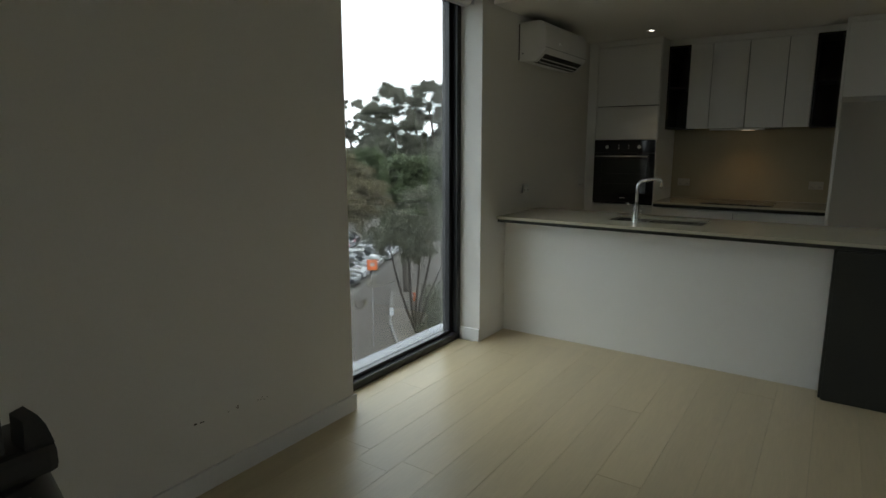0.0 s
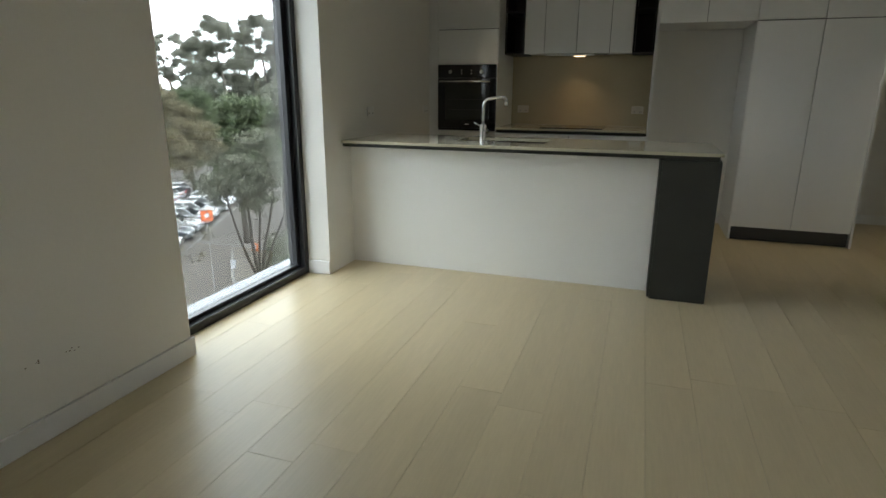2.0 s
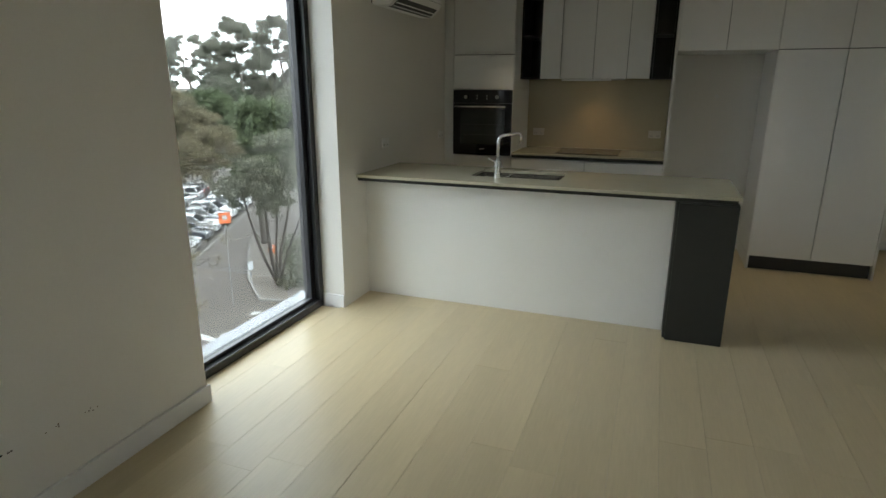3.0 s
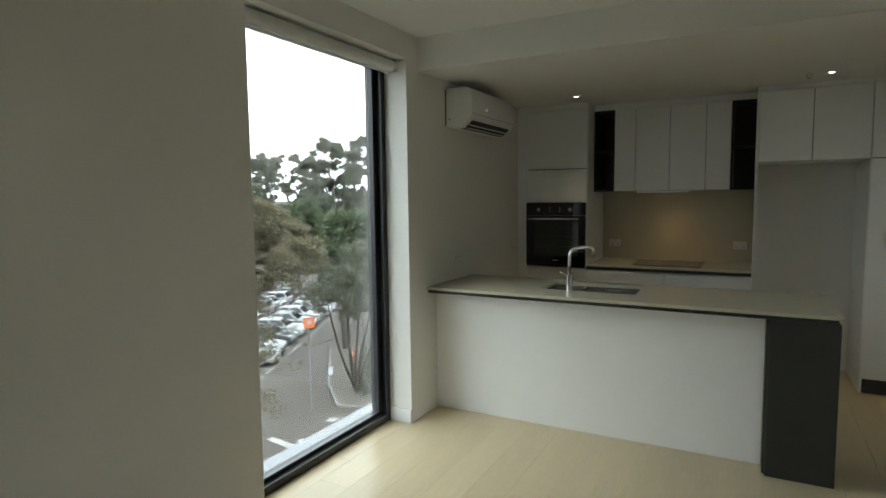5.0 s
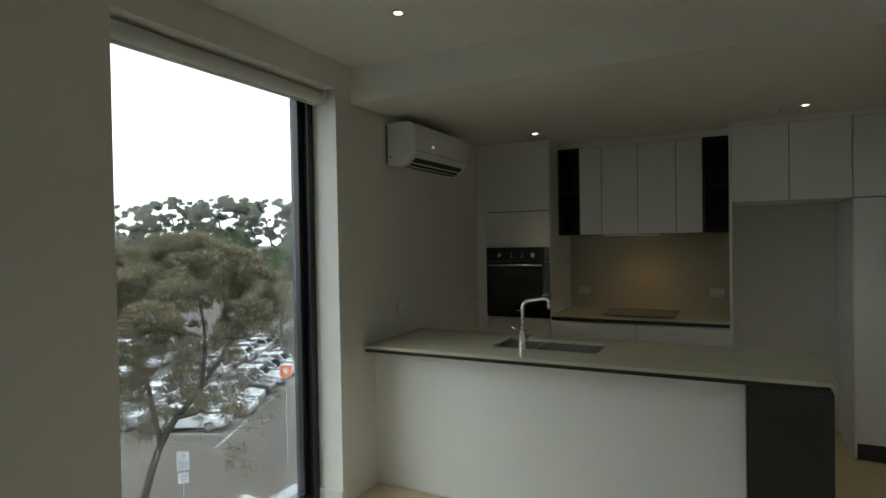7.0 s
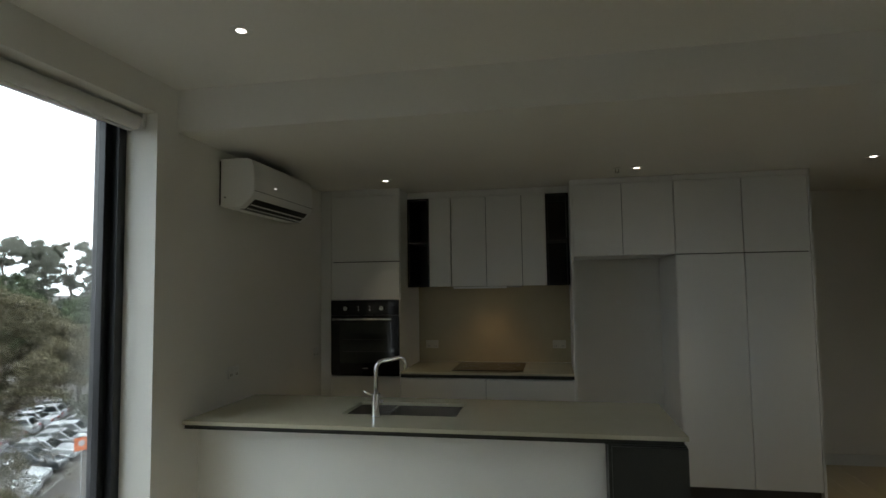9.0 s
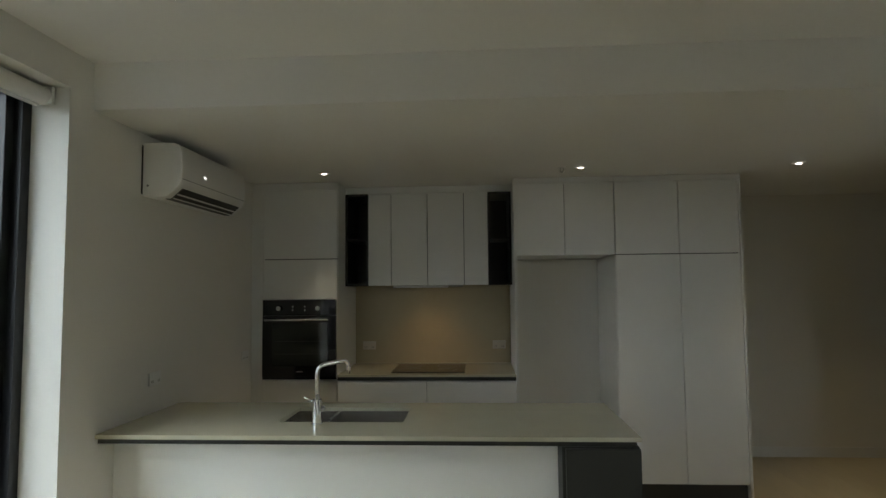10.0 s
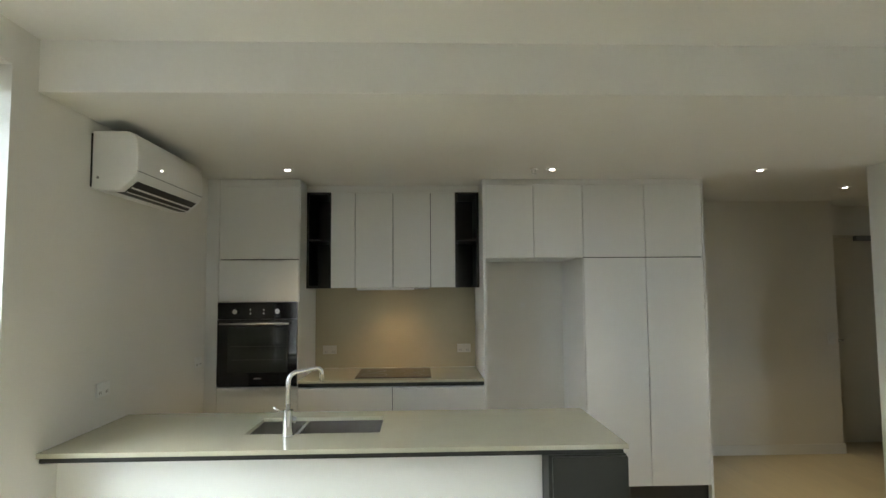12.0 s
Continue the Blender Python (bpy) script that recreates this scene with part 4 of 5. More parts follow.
def grown_tree(name, stems, r0, tufts, twigs, seed, label, bark, twig_bark, leaf, count, leaf_len, leaf_w, many=7, flat=0.6, droop=0.0, thin=0.32, arch=0.25, extra=(), soft=False):
    """Stems fork towards every tuft and twig, each from the nearest wood below it."""
    rnd = np.random.default_rng(seed)
    o = thing(name, stems[0][0][0], label, "tree")
    wood, fine, nodes, rads = bmesh.new(), bmesh.new(), [], []
    for knots, share in stems:
        pts = curve_points(knots, 5)
        rr = [max(r0 * share * (1 - 0.78 * i / (len(pts) - 1)), 0.012) for i in range(len(pts))]
        tube(wood, pts, rr, 9)
        half = len(pts) // 3
        nodes += [tuple(p) for p in pts[half:]]
        rads += rr[half:]
    hub = np.array(nodes).mean(axis=0)
    goals = [(Vector(c), r, True) for c, r in tufts] + [(Vector(c), 0, False) for c in twigs]
    goals.sort(key=lambda g: (g[0] - Vector(hub)).length + (0 if g[2] else 3))
    for g, r, leafy in goals:
        a = np.array(nodes)
        d = np.array(g) - a
        ln = np.linalg.norm(d, axis=1)
        cost = ln * (1.0 + 1.2 * (d[:, 2] < 0.15 * ln)) if leafy else ln
        n = int(np.argmin(cost + 0.6 * (ln < 0.35)))
        p, length = Vector(nodes[n]), float(ln[n])
        bend = Vector((rnd.normal(size=3) * 0.10 * length).tolist()) + Vector((0, 0, -arch * length * 0.35))
        ra = rads[n] * (0.62 if leafy else 0.40)
        rb = max(ra * thin, 0.009 if leafy else 0.013)
        pts = [p + (g - p) * t + bend * (4 * t * (1 - t)) + Vector((rnd.normal(size=3) * 0.02 * length).tolist()) * (1 if 0 < t < 1 else 0) for t in (0, 0.2, 0.4, 0.6, 0.8, 1)]
        rr = [ra + (rb - ra) * k / 5 for k in range(6)]
        tube(wood if leafy else fine, pts, rr, 6 if leafy else 4)
        nodes += [tuple(q) for q in pts[2:]]
        rads += rr[2:]
        for k in range(3 if leafy else 2):
            d = Vector(rnd.normal(size=3).tolist()) * 0.5 + (g - p).normalized()
            limb(fine, pts[3 + k % 3], d.normalized(), (0.6 * r * FAR if leafy else 0.45 * length) * (0.7 + 0.6 * rnd.random()), rb * 0.9, rb * 0.5, rnd, 0.22, 4, 0.03)
    part("trunk", wood, bark, o, "forking trunk and limbs")
    tagged(part("twigs", fine, twig_bark, o), "fine bare twigs", kind="stuff")
    leaf_object("crown", leaves(puffs(tufts, rnd, many, 0.5, flat) + list(extra), count, leaf_len, leaf_w, rnd, 1.0, droop, soft), leaf, o, "uneven crown of small leaves in rounded tufts")
    return o


M_TWIG = mat("pale_grey_twig_bark", (0.20, 0.18, 0.155), 0.85, grain=0.2, grain_scale=9, stain=0.25, stain_scale=1.5)

# the spreading tree beside the building: an umbrella of tufts over bare fanning branches
rnd = np.random.default_rng(3)
tufts, twigs = [], []
while len(tufts) < 290:
    az, d = rnd.uniform(41.0, 62.0), 15.4 + rnd.normal() * 1.25
    u, v = (az - 51.0) / 10.3, (d - 15.4) / 3.0
    if u * u + v * v < 1.0:
        top_z = 1.72 - 1.55 * u * u - 1.2 * v * v
        k = len(tufts)
        z = top_z - (0.42 * rnd.random() if k < 120 else 0.3 + 2.3 * rnd.random() ** 1.3)
        if z > -0.5 or az > 45.8:
            tufts.append((out(az, d, z), (0.34 if k < 120 else 0.27) * (0.75 + 0.5 * rnd.random())))
while len(twigs) < 260:
    az, d = rnd.uniform(43.5, 60.0), 15.2 + rnd.normal() * 1.0
    twigs.append(out(az, d, -0.3 - 2.9 * rnd.random()))
hang = [(out(46.6, 14.4, -3.35), 0.30, 0.9), (out(45.7, 14.5, -3.75), 0.24, 1.1), (out(47.4, 14.6, -3.7), 0.20, 0.9), (out(43.4, 15.0, -2.75), 0.16, 1.3), (out(42.6, 15.0, -2.2), 0.20, 1.2),
        (out(53.2, 14.6, -2.3), 0.30, 0.9), (out(54.4, 14.8, -2.0), 0.26, 0.9), (out(52.2, 14.9, -1.6), 0.22, 0.9)]
for k in range(120):
    hang.append((out(rnd.uniform(46.0, 59.0), 15.2 + rnd.normal(), -0.7 - 2.0 * rnd.random()), 0.16 + 0.18 * rnd.random(), 0.8))
twigs += [c for c, r, f in hang]
grown_tree("spreading_wattle", [([out(56.0, 15.7), out(53.2, 15.3, -3.3), out(49.4, 15.2, -1.86), out(46.0, 15.2, -0.45), out(44.8, 15.2, 0.3)], 0.8),
                                ([out(49.5, 15.2, -1.9), out(49.2, 15.1, -0.6), out(49.8, 15.1, 0.6)], 0.5),
                                ([out(53.0, 15.3, -3.2), out(54.2, 15.6, -1.4), out(55.2, 15.8, 0.2)], 0.55)], 0.19, tufts, twigs, 11,
           "spreading olive-green wattle tree beside the street", M_BARK, M_TWIG, L_OLIVE, 180000, 0.095, 0.016, many=7, flat=0.62, extra=hang)

# a multi-stemmed gum by the road with thin hanging foliage
rnd = np.random.default_rng(5)
tufts = [(out(38.9 + rnd.normal() * 2.5, 22.6 + rnd.normal() * 0.9, rnd.uniform(-3.1, -0.3)), 0.28 + 0.26 * rnd.random()) for k in range(60)]
twigs = [out(38.0 + rnd.normal() * 2.0, 22.6 + rnd.normal() * 0.8, rnd.uniform(-5.2, -2.0)) for k in range(40)]
grown_tree("roadside_gum", [([out(37.6, 23), out(37.9 + a, 22.9 + b, -5.0), out(37.8 + 2.3 * a, 22.8 + 2 * b, -3.2), out(37.8 + 3.0 * a, 22.8 + 2 * b, -1.4)], w)
                            for a, b, w in ((0.25, 0.1, 1.0), (-0.7, 0.2, 0.8), (0.95, -0.2, 0.75), (-0.2, -0.4, 0.7), (-1.3, 0.1, 0.6))], 0.15, tufts, twigs, 5,
           "multi-stemmed grey gum tree on the verge", M_BARK, M_TWIG, L_GUM, 30000, 0.14, 0.030, many=5, flat=0.9, droop=1.2, arch=0.0, soft=True)

# denser green trees beyond the road
for k, (az, d, h, seed) in enumerate(((38.5, 30, 7.6, 21), (47.5, 50, 9.4, 22), (34.5, 33, 8.2, 23), (58.5, 36, 7.6, 25), (42.5, 46, 8.0, 26))):
    rnd = np.random.default_rng(seed)
    wide = 3.0 if d < 40 else 2.4
    tufts = []
    while len(tufts) < 70:
        u, v, w = rnd.uniform(-1, 1, 3)
        if u * u + v * v + w * w < 1:
            tufts.append((out(az + wide * u, d + 1.8 * v, G0 + h * (0.66 + 0.30 * w)), 0.55 + 0.35 * rnd.random()))
    grown_tree("green_street_tree", [([out(az, d), out(az + 0.2, d, G0 + h * 0.25), out(az - 0.1, d, G0 + h * 0.6)], 1.0)], 0.28, tufts, [], seed, "dense leafy green tree beyond the road",
               M_BARK, M_BARK, L_GUM if k in (2, 3) else L_GREEN, 34000, 0.20, 0.085, many=6, flat=0.75)

# tall gums against the sky: rounded tufts in layers, with gaps of sky
for az, d, h, seed, near in ((39.3, 52, 13.7, 31, 1), (35.6, 58, 14.8, 32, 1), (47.8, 58, 12.9, 33, 0), (51.6, 60, 12.7, 34, 0), (43.6, 62, 12.9, 35, 0), (32.0, 55, 14.0, 36, 1), (56.0, 62, 12.0, 37, 0)):
    rnd = np.random.default_rng(seed)
    tufts = []
    while len(tufts) < (88 if near else 92):
        u, w = rnd.uniform(-1, 1), rnd.random()
        if near:
            z = G0 + h * (0.50 + 0.45 * w) - 1.7 * u * u
            tufts.append((out(az + 3.1 * u * (1 - 0.25 * w), d + 2.2 * rnd.normal(), z), 0.30 + 0.62 * rnd.random() ** 1.6))
        else:
            z = G0 + h * (0.96 - 0.30 * w ** 1.4) - 1.0 * u * u
            tufts.append((out(az + 3.0 * u, d + 2.0 * rnd.normal(), z), 0.20 + 0.38 * rnd.random() ** 1.5))
    # farther crowns take the paler leaf colour: haze painted in by distance
    grown_tree("tall_gum_tree", [([out(az, d), out(az + 0.3, d, G0 + h * 0.3), out(az - 0.2, d, G0 + h * 0.55), out(az + 0.4, d, G0 + h * 0.82)], 1.0),
                                 ([out(az + 0.3, d, G0 + h * 0.32), out(az + 1.3, d + 0.5, G0 + h * 0.55), out(az + 1.7, d + 0.5, G0 + h * 0.75)], 0.6),
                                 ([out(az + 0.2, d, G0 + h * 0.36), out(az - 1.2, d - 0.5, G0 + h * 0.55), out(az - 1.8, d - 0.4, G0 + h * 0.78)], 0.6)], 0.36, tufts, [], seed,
               "tall pale-barked gum tree with clumped crown", M_BARKPALE, M_BARKPALE, L_SKYGUM_HAZED if near else L_TALL_HAZED, 105000 if near else 66000, 0.17, 0.056, many=6, flat=0.85, soft=True)

# the wooded distance
rnd = np.random.default_rng(41)
belt = []
for k in range(300):
    az, d = rnd.uniform(18, 72), rnd.uniform(85, 130)
    belt.append((out(az, d, G0 + rnd.uniform(0.5, 9.0)), rnd.uniform(1.3, 2.6), 0.8))
woods = leaf_object("distant_woods", leaves(belt, 42000, 0.95, 0.5, rnd), L_FAR, None)
tagged(woods, "grey-green wooded distance beyond the car park", "woods", kind="stuff")

# verge with low shrubs under the gum
bm = bmesh.new()
ring = [out(33, 20.5), out(39.6, 21.6), out(40.4, 24.5), out(40.0, 30), out(30, 33), out(28, 21)]
prism(bm, [(p.x, p.y) for p in ring], "z", GROUND - 0.1, GROUND + 0.13)
setting("verge", bm, M_MULCH, "bark-mulched planted verge with a raised edge", "verge")
bm = bmesh.new()
for a, b in zip(ring, ring[1:]):
    d = (b - a).normalized()
    n = Vector((-d.y, d.x, 0)) * 0.08
    prism(bm, [((a - n).x, (a - n).y), ((b - n).x, (b - n).y), ((b + n).x, (b + n).y), ((a + n).x, (a + n).y)], "z", GROUND - 0.1, GROUND + 0.15)
setting("kerb", bm, M_KERB, "pale concrete kerb round the verge", "kerb")
rnd = np.random.default_rng(43)
shrub = [(out(rnd.uniform(32, 36.4), rnd.uniform(22.5, 29), G0 + rnd.uniform(0.15, 0.7)), rnd.uniform(0.35, 0.7), 0.8) for k in range(40)]
sh = leaf_object("verge_shrubs", leaves(shrub, 14000, 0.13, 0.06, rnd), L_GUM, None)
tagged(sh, "low grey-green shrubs on the mulched verge", "shrubs", kind="stuff")

# ---- parked cars ----


def car(name, paint, label, hatch=True):
    """A parked car at the origin, nose along +x."""
    o = thing(name, (0, 0, 0), label, "car", "parked cars")
    L, W = (4.1, 1.74) if hatch else (4.6, 1.80)
    h = L / 2
    bm = bmesh.new()
    side = [(-h + 0.03, 0.30), (-h, 0.55), (-h + 0.05, 0.86), (-h + 0.30, 0.93), (h - 1.15, 0.92), (h - 0.35, 0.80), (h - 0.06, 0.66), (h, 0.45), (h - 0.05, 0.25), (-h + 0.2, 0.22)]
    prism(bm, side, "y", -W / 2, W / 2)
    bmesh.ops.bevel(bm, geom=[e for e in bm.edges if abs(e.verts[0].co.y - e.verts[1].co.y) < 1e-6], offset=0.09, segments=3, profile=0.5, affect='EDGES')
    body = part("body", shade(bm, 50), paint, o)
    bm = bmesh.new()
    if hatch:
        lo, hi = (-h + 0.12, h - 1.20), (-h + 0.55, h - 1.95)
    else:
        lo, hi = (-h + 0.70, h - 1.25), (-h + 1.35, h - 2.05)
    vs = [bm.verts.new(p) for p in ((lo[0], -W / 2 + 0.09, 0.90), (lo[1], -W / 2 + 0.09, 0.90), (lo[1], W / 2 - 0.09, 0.90), (lo[0], W / 2 - 0.09, 0.90),
                                    (hi[0], -W / 2 + 0.26, 1.45), (hi[1], -W / 2 + 0.26, 1.45), (hi[1], W / 2 - 0.26, 1.45), (hi[0], W / 2 - 0.26, 1.45))]
    for f in ((0, 1, 5, 4), (1, 2, 6, 5), (2, 3, 7, 6), (3, 0, 4, 7), (4, 5, 6, 7)):
        bm.faces.new([vs[i] for i in f])
    bmesh.ops.bevel(bm, geom=[e for e in bm.edges if len(e.link_faces) == 2], offset=0.06, segments=2, profile=0.5, affect='EDGES')
    part("cabin", shade(bm, 50), paint, o)

    def pane_on(q, label_name, s=0.90, lift=0.012):
        c = sum((Vector(p) for p in q), Vector()) / 4
        n = (Vector(q[1]) - Vector(q[0])).cross(Vector(q[3]) - Vector(q[0])).normalized()
        if n.dot(c - Vector((c.x * 0.5, 0, 1.0))) < 0:
            n = -n
        bm = bmesh.new()
        a = [bm.verts.new(c + (Vector(p) - c) * s + n * lift) for p in q]
        b = [bm.verts.new(c + (Vector(p) - c) * s - n * 0.01) for p in q]
        bm.faces.new(a)
        for i in range(4):
            bm.faces.new((a[i], b[i], b[(i + 1) % 4], a[(i + 1) % 4]))
        bmesh.ops.recalc_face_normals(bm, faces=bm.faces[:])
        part(label_name, bm, M_CARGLASS, o)

    def mix(a, b, t):
        return tuple(a[i] + (b[i] - a[i]) * t for i in range(3))
    C = [(lo[0], -W / 2 + 0.09, 0.92), (lo[1], -W / 2 + 0.09, 0.92), (lo[1], W / 2 - 0.09, 0.92), (lo[0], W / 2 - 0.09, 0.92),
         (hi[0], -W / 2 + 0.26, 1.43), (hi[1], -W / 2 + 0.26, 1.43), (hi[1], W / 2 - 0.26, 1.43), (hi[0], W / 2 - 0.26, 1.43)]
    pane_on((C[1], C[2], C[6], C[5]), "windscreen")
    pane_on((C[3], C[0], C[4], C[7]), "rear_window", 0.82)
    for a, b, c, d in ((0, 1, 5, 4), (2, 3, 7, 6)):
        m0, m1 = mix(C[a], C[b], 0.5), mix(C[d], C[c], 0.5)
        pane_on((C[a], m0, m1, C[d]), "side_window", 0.86)
        pane_on((m0, C[b], C[c], m1), "side_window", 0.86)
    for x in (-h + 0.78, h - 0.82):
        for y in (-W / 2 + 0.10, W / 2 - 0.10):
            bm = bmesh.new()
            cyl(bm, (x, y, 0.31), 0.31, 0.21, "y", 24)
            wheel = part("wheel", shade(bm), M_TYRE, o)
            bm = bmesh.new()
            cyl(bm, (x, y, 0.31), 0.20, 0.225, "y", 20)
            part("rim", shade(bm), M_RIM, wheel)
    for y in (-W / 2 + 0.30, W / 2 - 0.30):
        part("headlight", boxes((h - 0.30, h - 0.02, y - 0.20, y + 0.20, 0.60, 0.74), bevel=0.03), M_LIGHTCLEAR, o)
        part("tail_light", boxes((-h - 0.004, -h + 0.12, y - 0.17, y + 0.17, 0.68, 0.84), bevel=0.02), M_LIGHTRED, o)
    part("grille", boxes((h - 0.05, h + 0.006, -0.45, 0.45, 0.36, 0.56), bevel=0.01), M_DARKPL, o)
    part("number_plate", boxes((h + 0.002, h + 0.012, -0.18, 0.18, 0.40, 0.50)), M_SIGN, o)
    for y in (-W / 2 - 0.07, W / 2 + 0.07):
        part("side_mirror", boxes((h - 1.45, h - 1.30, y - 0.09, y + 0.09, 0.92, 1.05), bevel=0.03), paint, o)
    return o


def paint(name, c, metal=0.0):
    return mat(name, c, 0.3, metal, coat=0.6, grain=0.02, grain_scale=60, stain=0.03, stain_scale=2)


P_WHITE, P_SILVER, P_GREY, P_RED = paint("white_car_paint", (0.42, 0.43, 0.44)), paint("silver_car_paint", (0.34, 0.355, 0.37), 0.5), paint("dark_car_paint", (0.05, 0.055, 0.065), 0.3), paint("red_car_paint", (0.42, 0.02, 0.025))
cars = {"w": car("car", P_WHITE, "parked white hatchback car on the asphalt"), "s": car("car", P_SILVER, "parked silver sedan car on the asphalt", False),
        "v": car("car", P_WHITE, "parked white sedan car on the asphalt", False), "g": car("car", P_GREY, "parked dark grey hatchback car on the asphalt")}
used = set()


def park(key, p, heading):
    m = pose(p.x, p.y, GROUND, 0, 0, heading)
    if key in used:
        copy_thing(cars[key], m)
    else:
        used.add(key)
        cars[key].matrix_basis = m


LINE_A = out(47.0, 26.0)
ALONG = Vector((-0.43, 0.903, 0))
ACROSS = Vector((-0.903, -0.43, 0))
nose = math.degrees(math.atan2(-ACROSS.y, -ACROSS.x))
for row, (off, turn, plan) in enumerate(((2.5, 0, "wvwgwswvwgw"), (8.0, 180, "swvgwwswvwg"), (16.0, 0, "vwswgwvwswv"), (21.5, 180, "wswvwswgwvw"))):
    for k, key in enumerate(plan):
        p = LINE_A + ACROSS * (off + random.uniform(-0.25, 0.25)) + ALONG * (2.65 * (k + 0.3) + random.uniform(-0.12, 0.12))
        park(key, p, nose + turn + random.uniform(-2, 2))
red = car("car", P_RED, "parked red hatchback car at the kerb")
p = out(56.2, 16.6)
red.matrix_basis = pose(p.x, p.y, GROUND, 0, 0, 62)


def line_mark(a, b, w=0.12):
    d = (b - a).normalized()
    n = Vector((-d.y, d.x, 0)) * w / 2
    bm = bmesh.new()
    prism(bm, [((a - n).x, (a - n).y), ((b - n).x, (b - n).y), ((b + n).x, (b + n).y), ((a + n).x, (a + n).y)], "z", GROUND - 0.01, GROUND + 0.004)
    setting("road_marking", bm, M_LINE, "worn white painted line on the asphalt", "road marking")


line_mark(LINE_A - ALONG * 3, LINE_A + ALONG * 30, 0.09)
for k in range(-1, 11):
    q = LINE_A + ALONG * (2.65 * (k + 0.3) + 1.32)
    line_mark(q, q + ACROSS * 4.8, 0.09)
line_mark(out(46.4, 19.3), out(44.4, 18.4), 0.38)
line_mark(out(43.6, 18.9), out(41.6, 18.0), 0.38)
line_mark(out(47.6, 17.2), out(45.6, 16.6), 0.30)

# ---- signs ----


def post(bm, p, h, r=0.03):
    h *= FAR
    cyl(bm, (p.x, p.y, GROUND + h / 2), r, h, "z", 12)
    return shade(bm)


def facing(p):
    d = (HOME - Vector((p.x, p.y, 0))).normalized()
    return math.degrees(math.atan2(d.y, d.x))


def board(p, z0, z1, w, turn, t=0.008, fwd=0.05):
    """A flat board across the direction turn (degrees), in front of its post."""
    bm = bmesh.new()
    w *= FAR
    box(bm, fwd - t / 2, fwd + t / 2, -w / 2, w / 2, up(z0), up(z1), min(0.003, t * 0.3))
    bmesh.ops.transform(bm, matrix=Matrix.Translation((p.x, p.y, 0)) @ Matrix.Rotation(radians(turn), 4, 'Z'), verts=bm.verts[:])
    return bm


def letter(text, size, m):
    cu = bpy.data.curves.new("lettering", 'FONT')
    cu.body, cu.size, cu.extrude, cu.align_x, cu.align_y = text, size, 0.002, 'CENTER', 'CENTER'
    tmp = bpy.data.objects.new("lettering", cu)
    scene.collection.objects.link(tmp)
    me = bpy.data.meshes.new_from_object(tmp.evaluated_get(bpy.context.evaluated_depsgraph_get()))
    bpy.data.objects.remove(tmp)
    bm = bmesh.new()
    bm.from_mesh(me)
    bmesh.ops.transform(bm, matrix=m, verts=bm.verts[:])
    return bm


p = out(51.3, 16.6)
turn = facing(p)
sign = thing("parking_sign", p, "white parking sign on a grey steel post", "sign")
part("post", post(bmesh.new(), p, 2.5), M_POST, sign)
part("plate", board(p, -4.36, -3.85, 0.30, turn), M_SIGN, sign)
part("small_plate", board(p, -4.70, -4.42, 0.25, turn), M_SIGN, sign)
face = Matrix.Translation((p.x, p.y, up(-4.00))) @ Matrix.Rotation(radians(turn), 4, 'Z') @ Matrix.Translation((0.056, 0, 0)) @ pose(0, 0, 0, 90, 0, 90)
part("letter_plate", letter("P", 0.24 * FAR, face), M_SIGNGREY, sign, "dark letter P")
for z in (-4.18, -4.24, -4.30):
    part("print_bar", board(p, z, z + 0.03, 0.24, turn, 0.004, 0.057), M_SIGNGREY, sign)
for z in (-4.53, -4.62):
    part("print_bar", board(p, z, z + 0.03, 0.17, turn, 0.004, 0.057), M_SIGNGREY, sign)

for az, d, zc, w, tilt in ((42.2, 21.5, -3.05, 0.40, 4), (38.0, 23.6, -4.9, 0.34, -40)):
    p = out(az, d)
    turn = facing(p) + tilt
    o = thing("roadwork_sign", p, "square orange roadwork sign on a thin post", "sign", "orange signs")
    part("post", post(bmesh.new(), p, zc - G0 + 0.2, 0.02), M_POST, o)
    part("plate", board(p, zc - w / 2, zc + w / 2, w, turn), M_ORANGE, o, "bright orange square plate")
    bm = bmesh.new()
    cyl(bm, (0.057, 0, up(zc + 0.02)), 0.13, 0.006, "x", 20)
    bmesh.ops.transform(bm, matrix=Matrix.Translation((p.x, p.y, 0)) @ Matrix.Rotation(radians(turn), 4, 'Z'), verts=bm.verts[:])
    part("symbol", bm, M_SIGN, o, "pale round symbol")
p = out(40.2, 23.2)
o = thing("street_notice", p, "small white notice on a low stake", "sign")
part("post", post(bmesh.new(), p, 1.15, 0.02), M_POST, o)
part("plate", board(p, G0 + 0.8, G0 + 1.15, 0.20, facing(p)), M_SIGN, o)
p = out(40.2, 20.3)
o = thing("drain_cover", p, "pale round concrete drain cover in the road", "drain cover")
bm = bmesh.new()
cyl(bm, (p.x, p.y, GROUND + 0.01), 0.36, 0.03, "z", 28)
part("ring", bm, M_KERB, o)
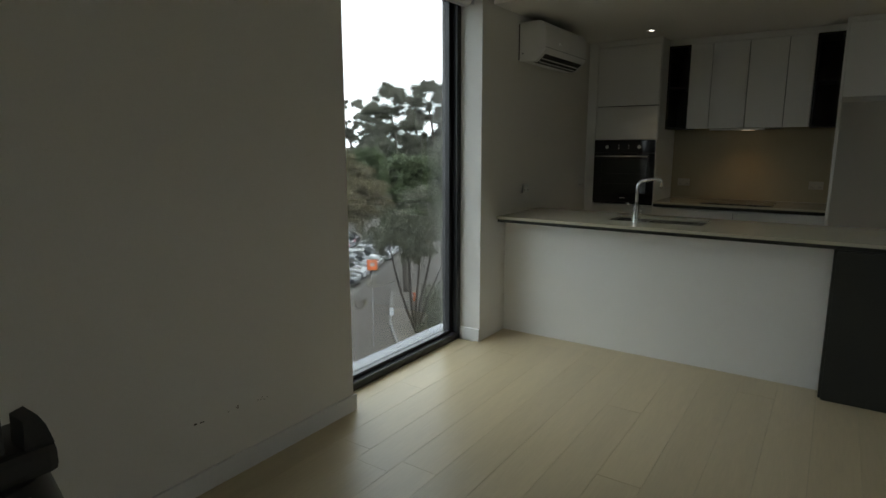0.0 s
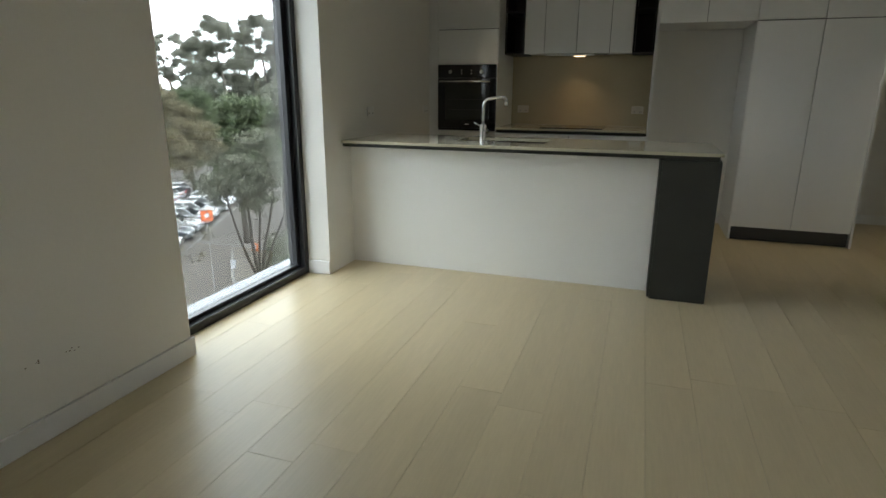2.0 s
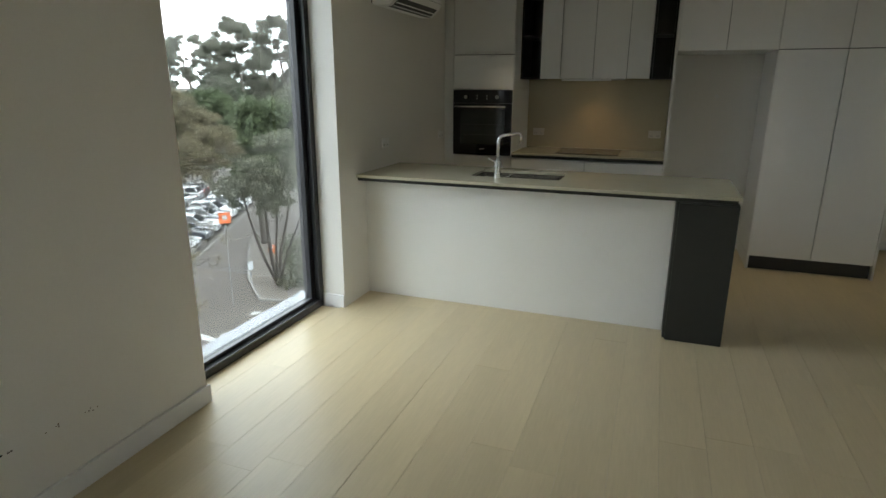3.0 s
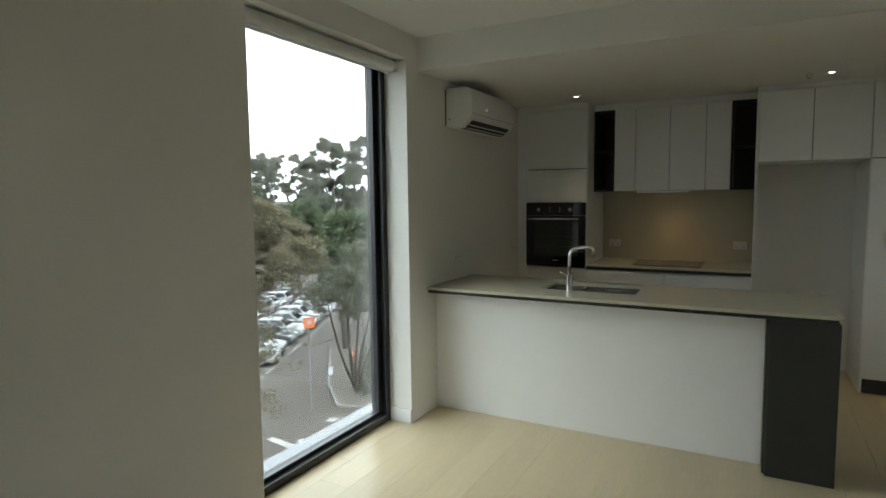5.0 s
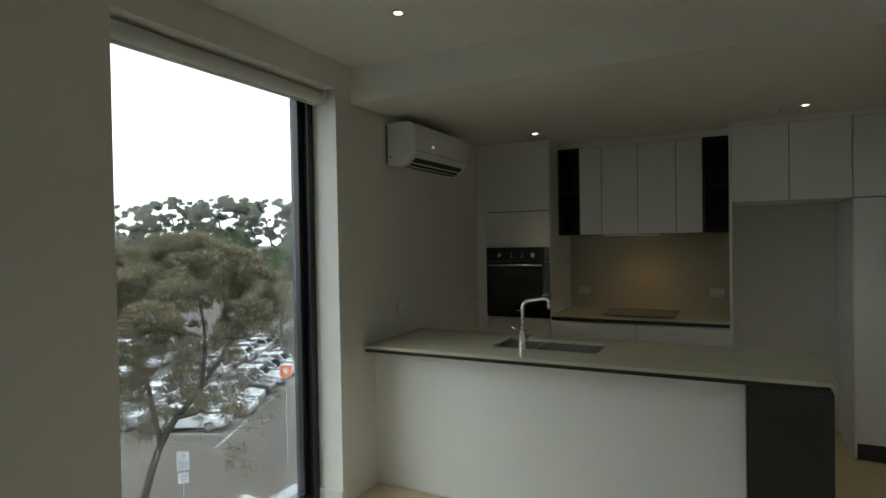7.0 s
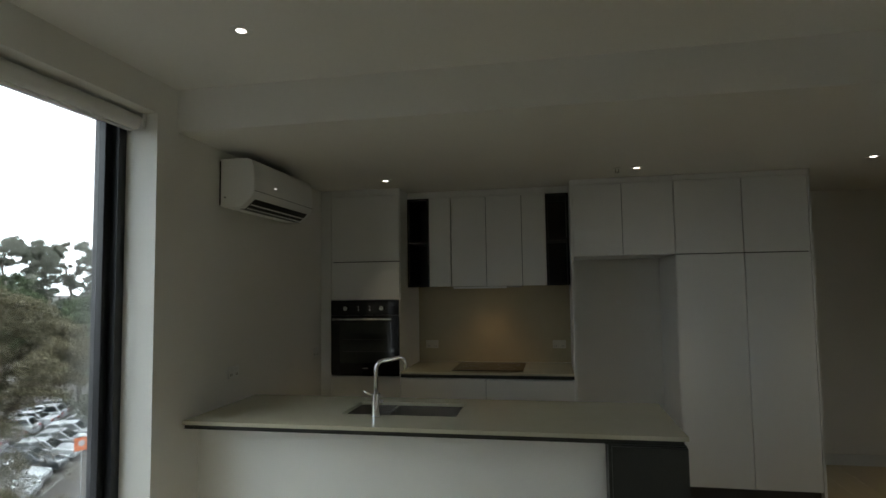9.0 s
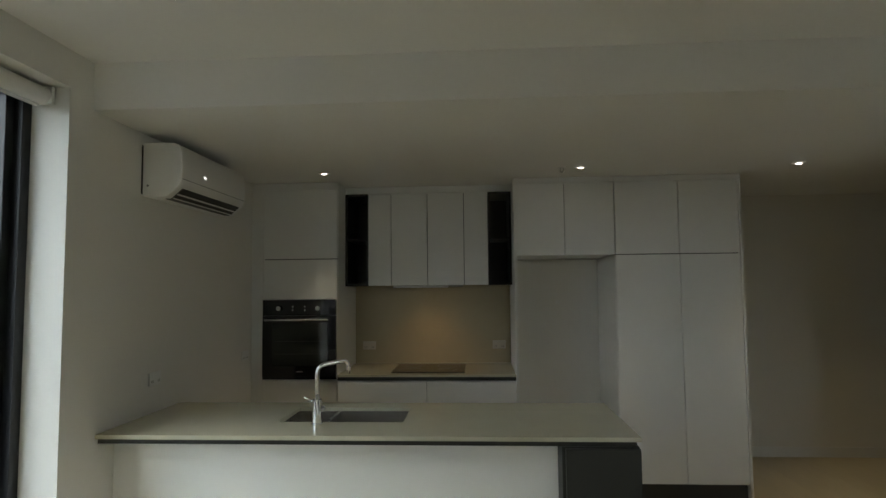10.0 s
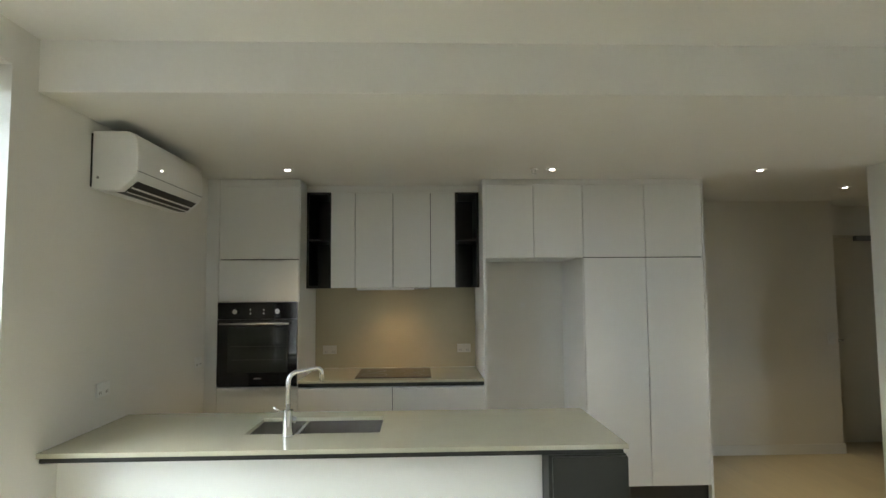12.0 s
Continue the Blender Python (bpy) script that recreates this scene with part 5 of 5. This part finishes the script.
bm = bmesh.new()
cyl(bm, (p.x, p.y, GROUND + 0.03), 0.24, 0.02, "z", 28)
part("lid", bm, M_LINE, o)

cable = thing("overhead_cable", out(46, 19, -0.6), "thin black overhead cable along the street", "cable")
bm = bmesh.new()
ca, cb = out(68, 24, 0.0), out(22, 21, 0.0)
tube(bm, [ca.lerp(cb, k / 16) + Vector((0, 0, -2.1 * (1 - (2 * k / 16 - 1) ** 2) * 0.25 - 0.35)) for k in range(17)], 0.012, 5)
part("wire", bm, M_CABLE, cable)

# ---- oak planks, laid along y ----
PW, rng = 0.1925, random.Random(7)
plank_mesh = {}


def plank(length):
    key = round(length, 2)
    if key not in plank_mesh:
        bm = bmesh.new()
        box(bm, 0, PW - 0.0007, 0, key - 0.0007, -0.0135, 0)
        bmesh.ops.bevel(bm, geom=[e for e in bm.edges if all(v.co.z > -0.001 for v in e.verts)], offset=0.0006, segments=1, affect='EDGES')
        plank_mesh[key] = mesh_of("plank", bm, M_OAK)
    return plank_mesh[key]


LENGTHS = (0.6, 0.9, 1.2, 1.5, 1.9, 2.2)
COL0, COLS = 0.545 - 4 * PW, 38
for c in range(COLS):
    x = COL0 + c * PW
    y0 = REAR_Y - 0.2 if x < RIGHT_X else CORNER_Y - 0.1
    y1 = BACK_Y - 0.02 if x < 3.55 else DOOR_Y + 0.1
    if x + PW < 0:
        y0, y1 = WIN_Y0, WIN_Y1 - 0.02
    if x >= END_X:
        break
    first = True
    # the two columns by the window have an end joint at y -2.18 and -2.10
    y = -2.18 - 2.2 * 2 if c in (6, 11) else -2.10 - 1.9 * 3 if c == 3 else y0 - rng.choice((0.2, 0.5, 0.8, 1.1, 1.4))
    while y < y1:
        ln = (2.2 if c in (6, 11) else 1.9) if c in (3, 6, 11) else rng.choice(LENGTHS[2:])
        a, b = max(y, y0), min(y + ln, y1)
        if b - a > 0.02:
            o = new("plank", plank(b - a))
            o.parent = subfloor
            o.location = (x, a, rng.uniform(-0.0003, 0.0003))
        y += ln
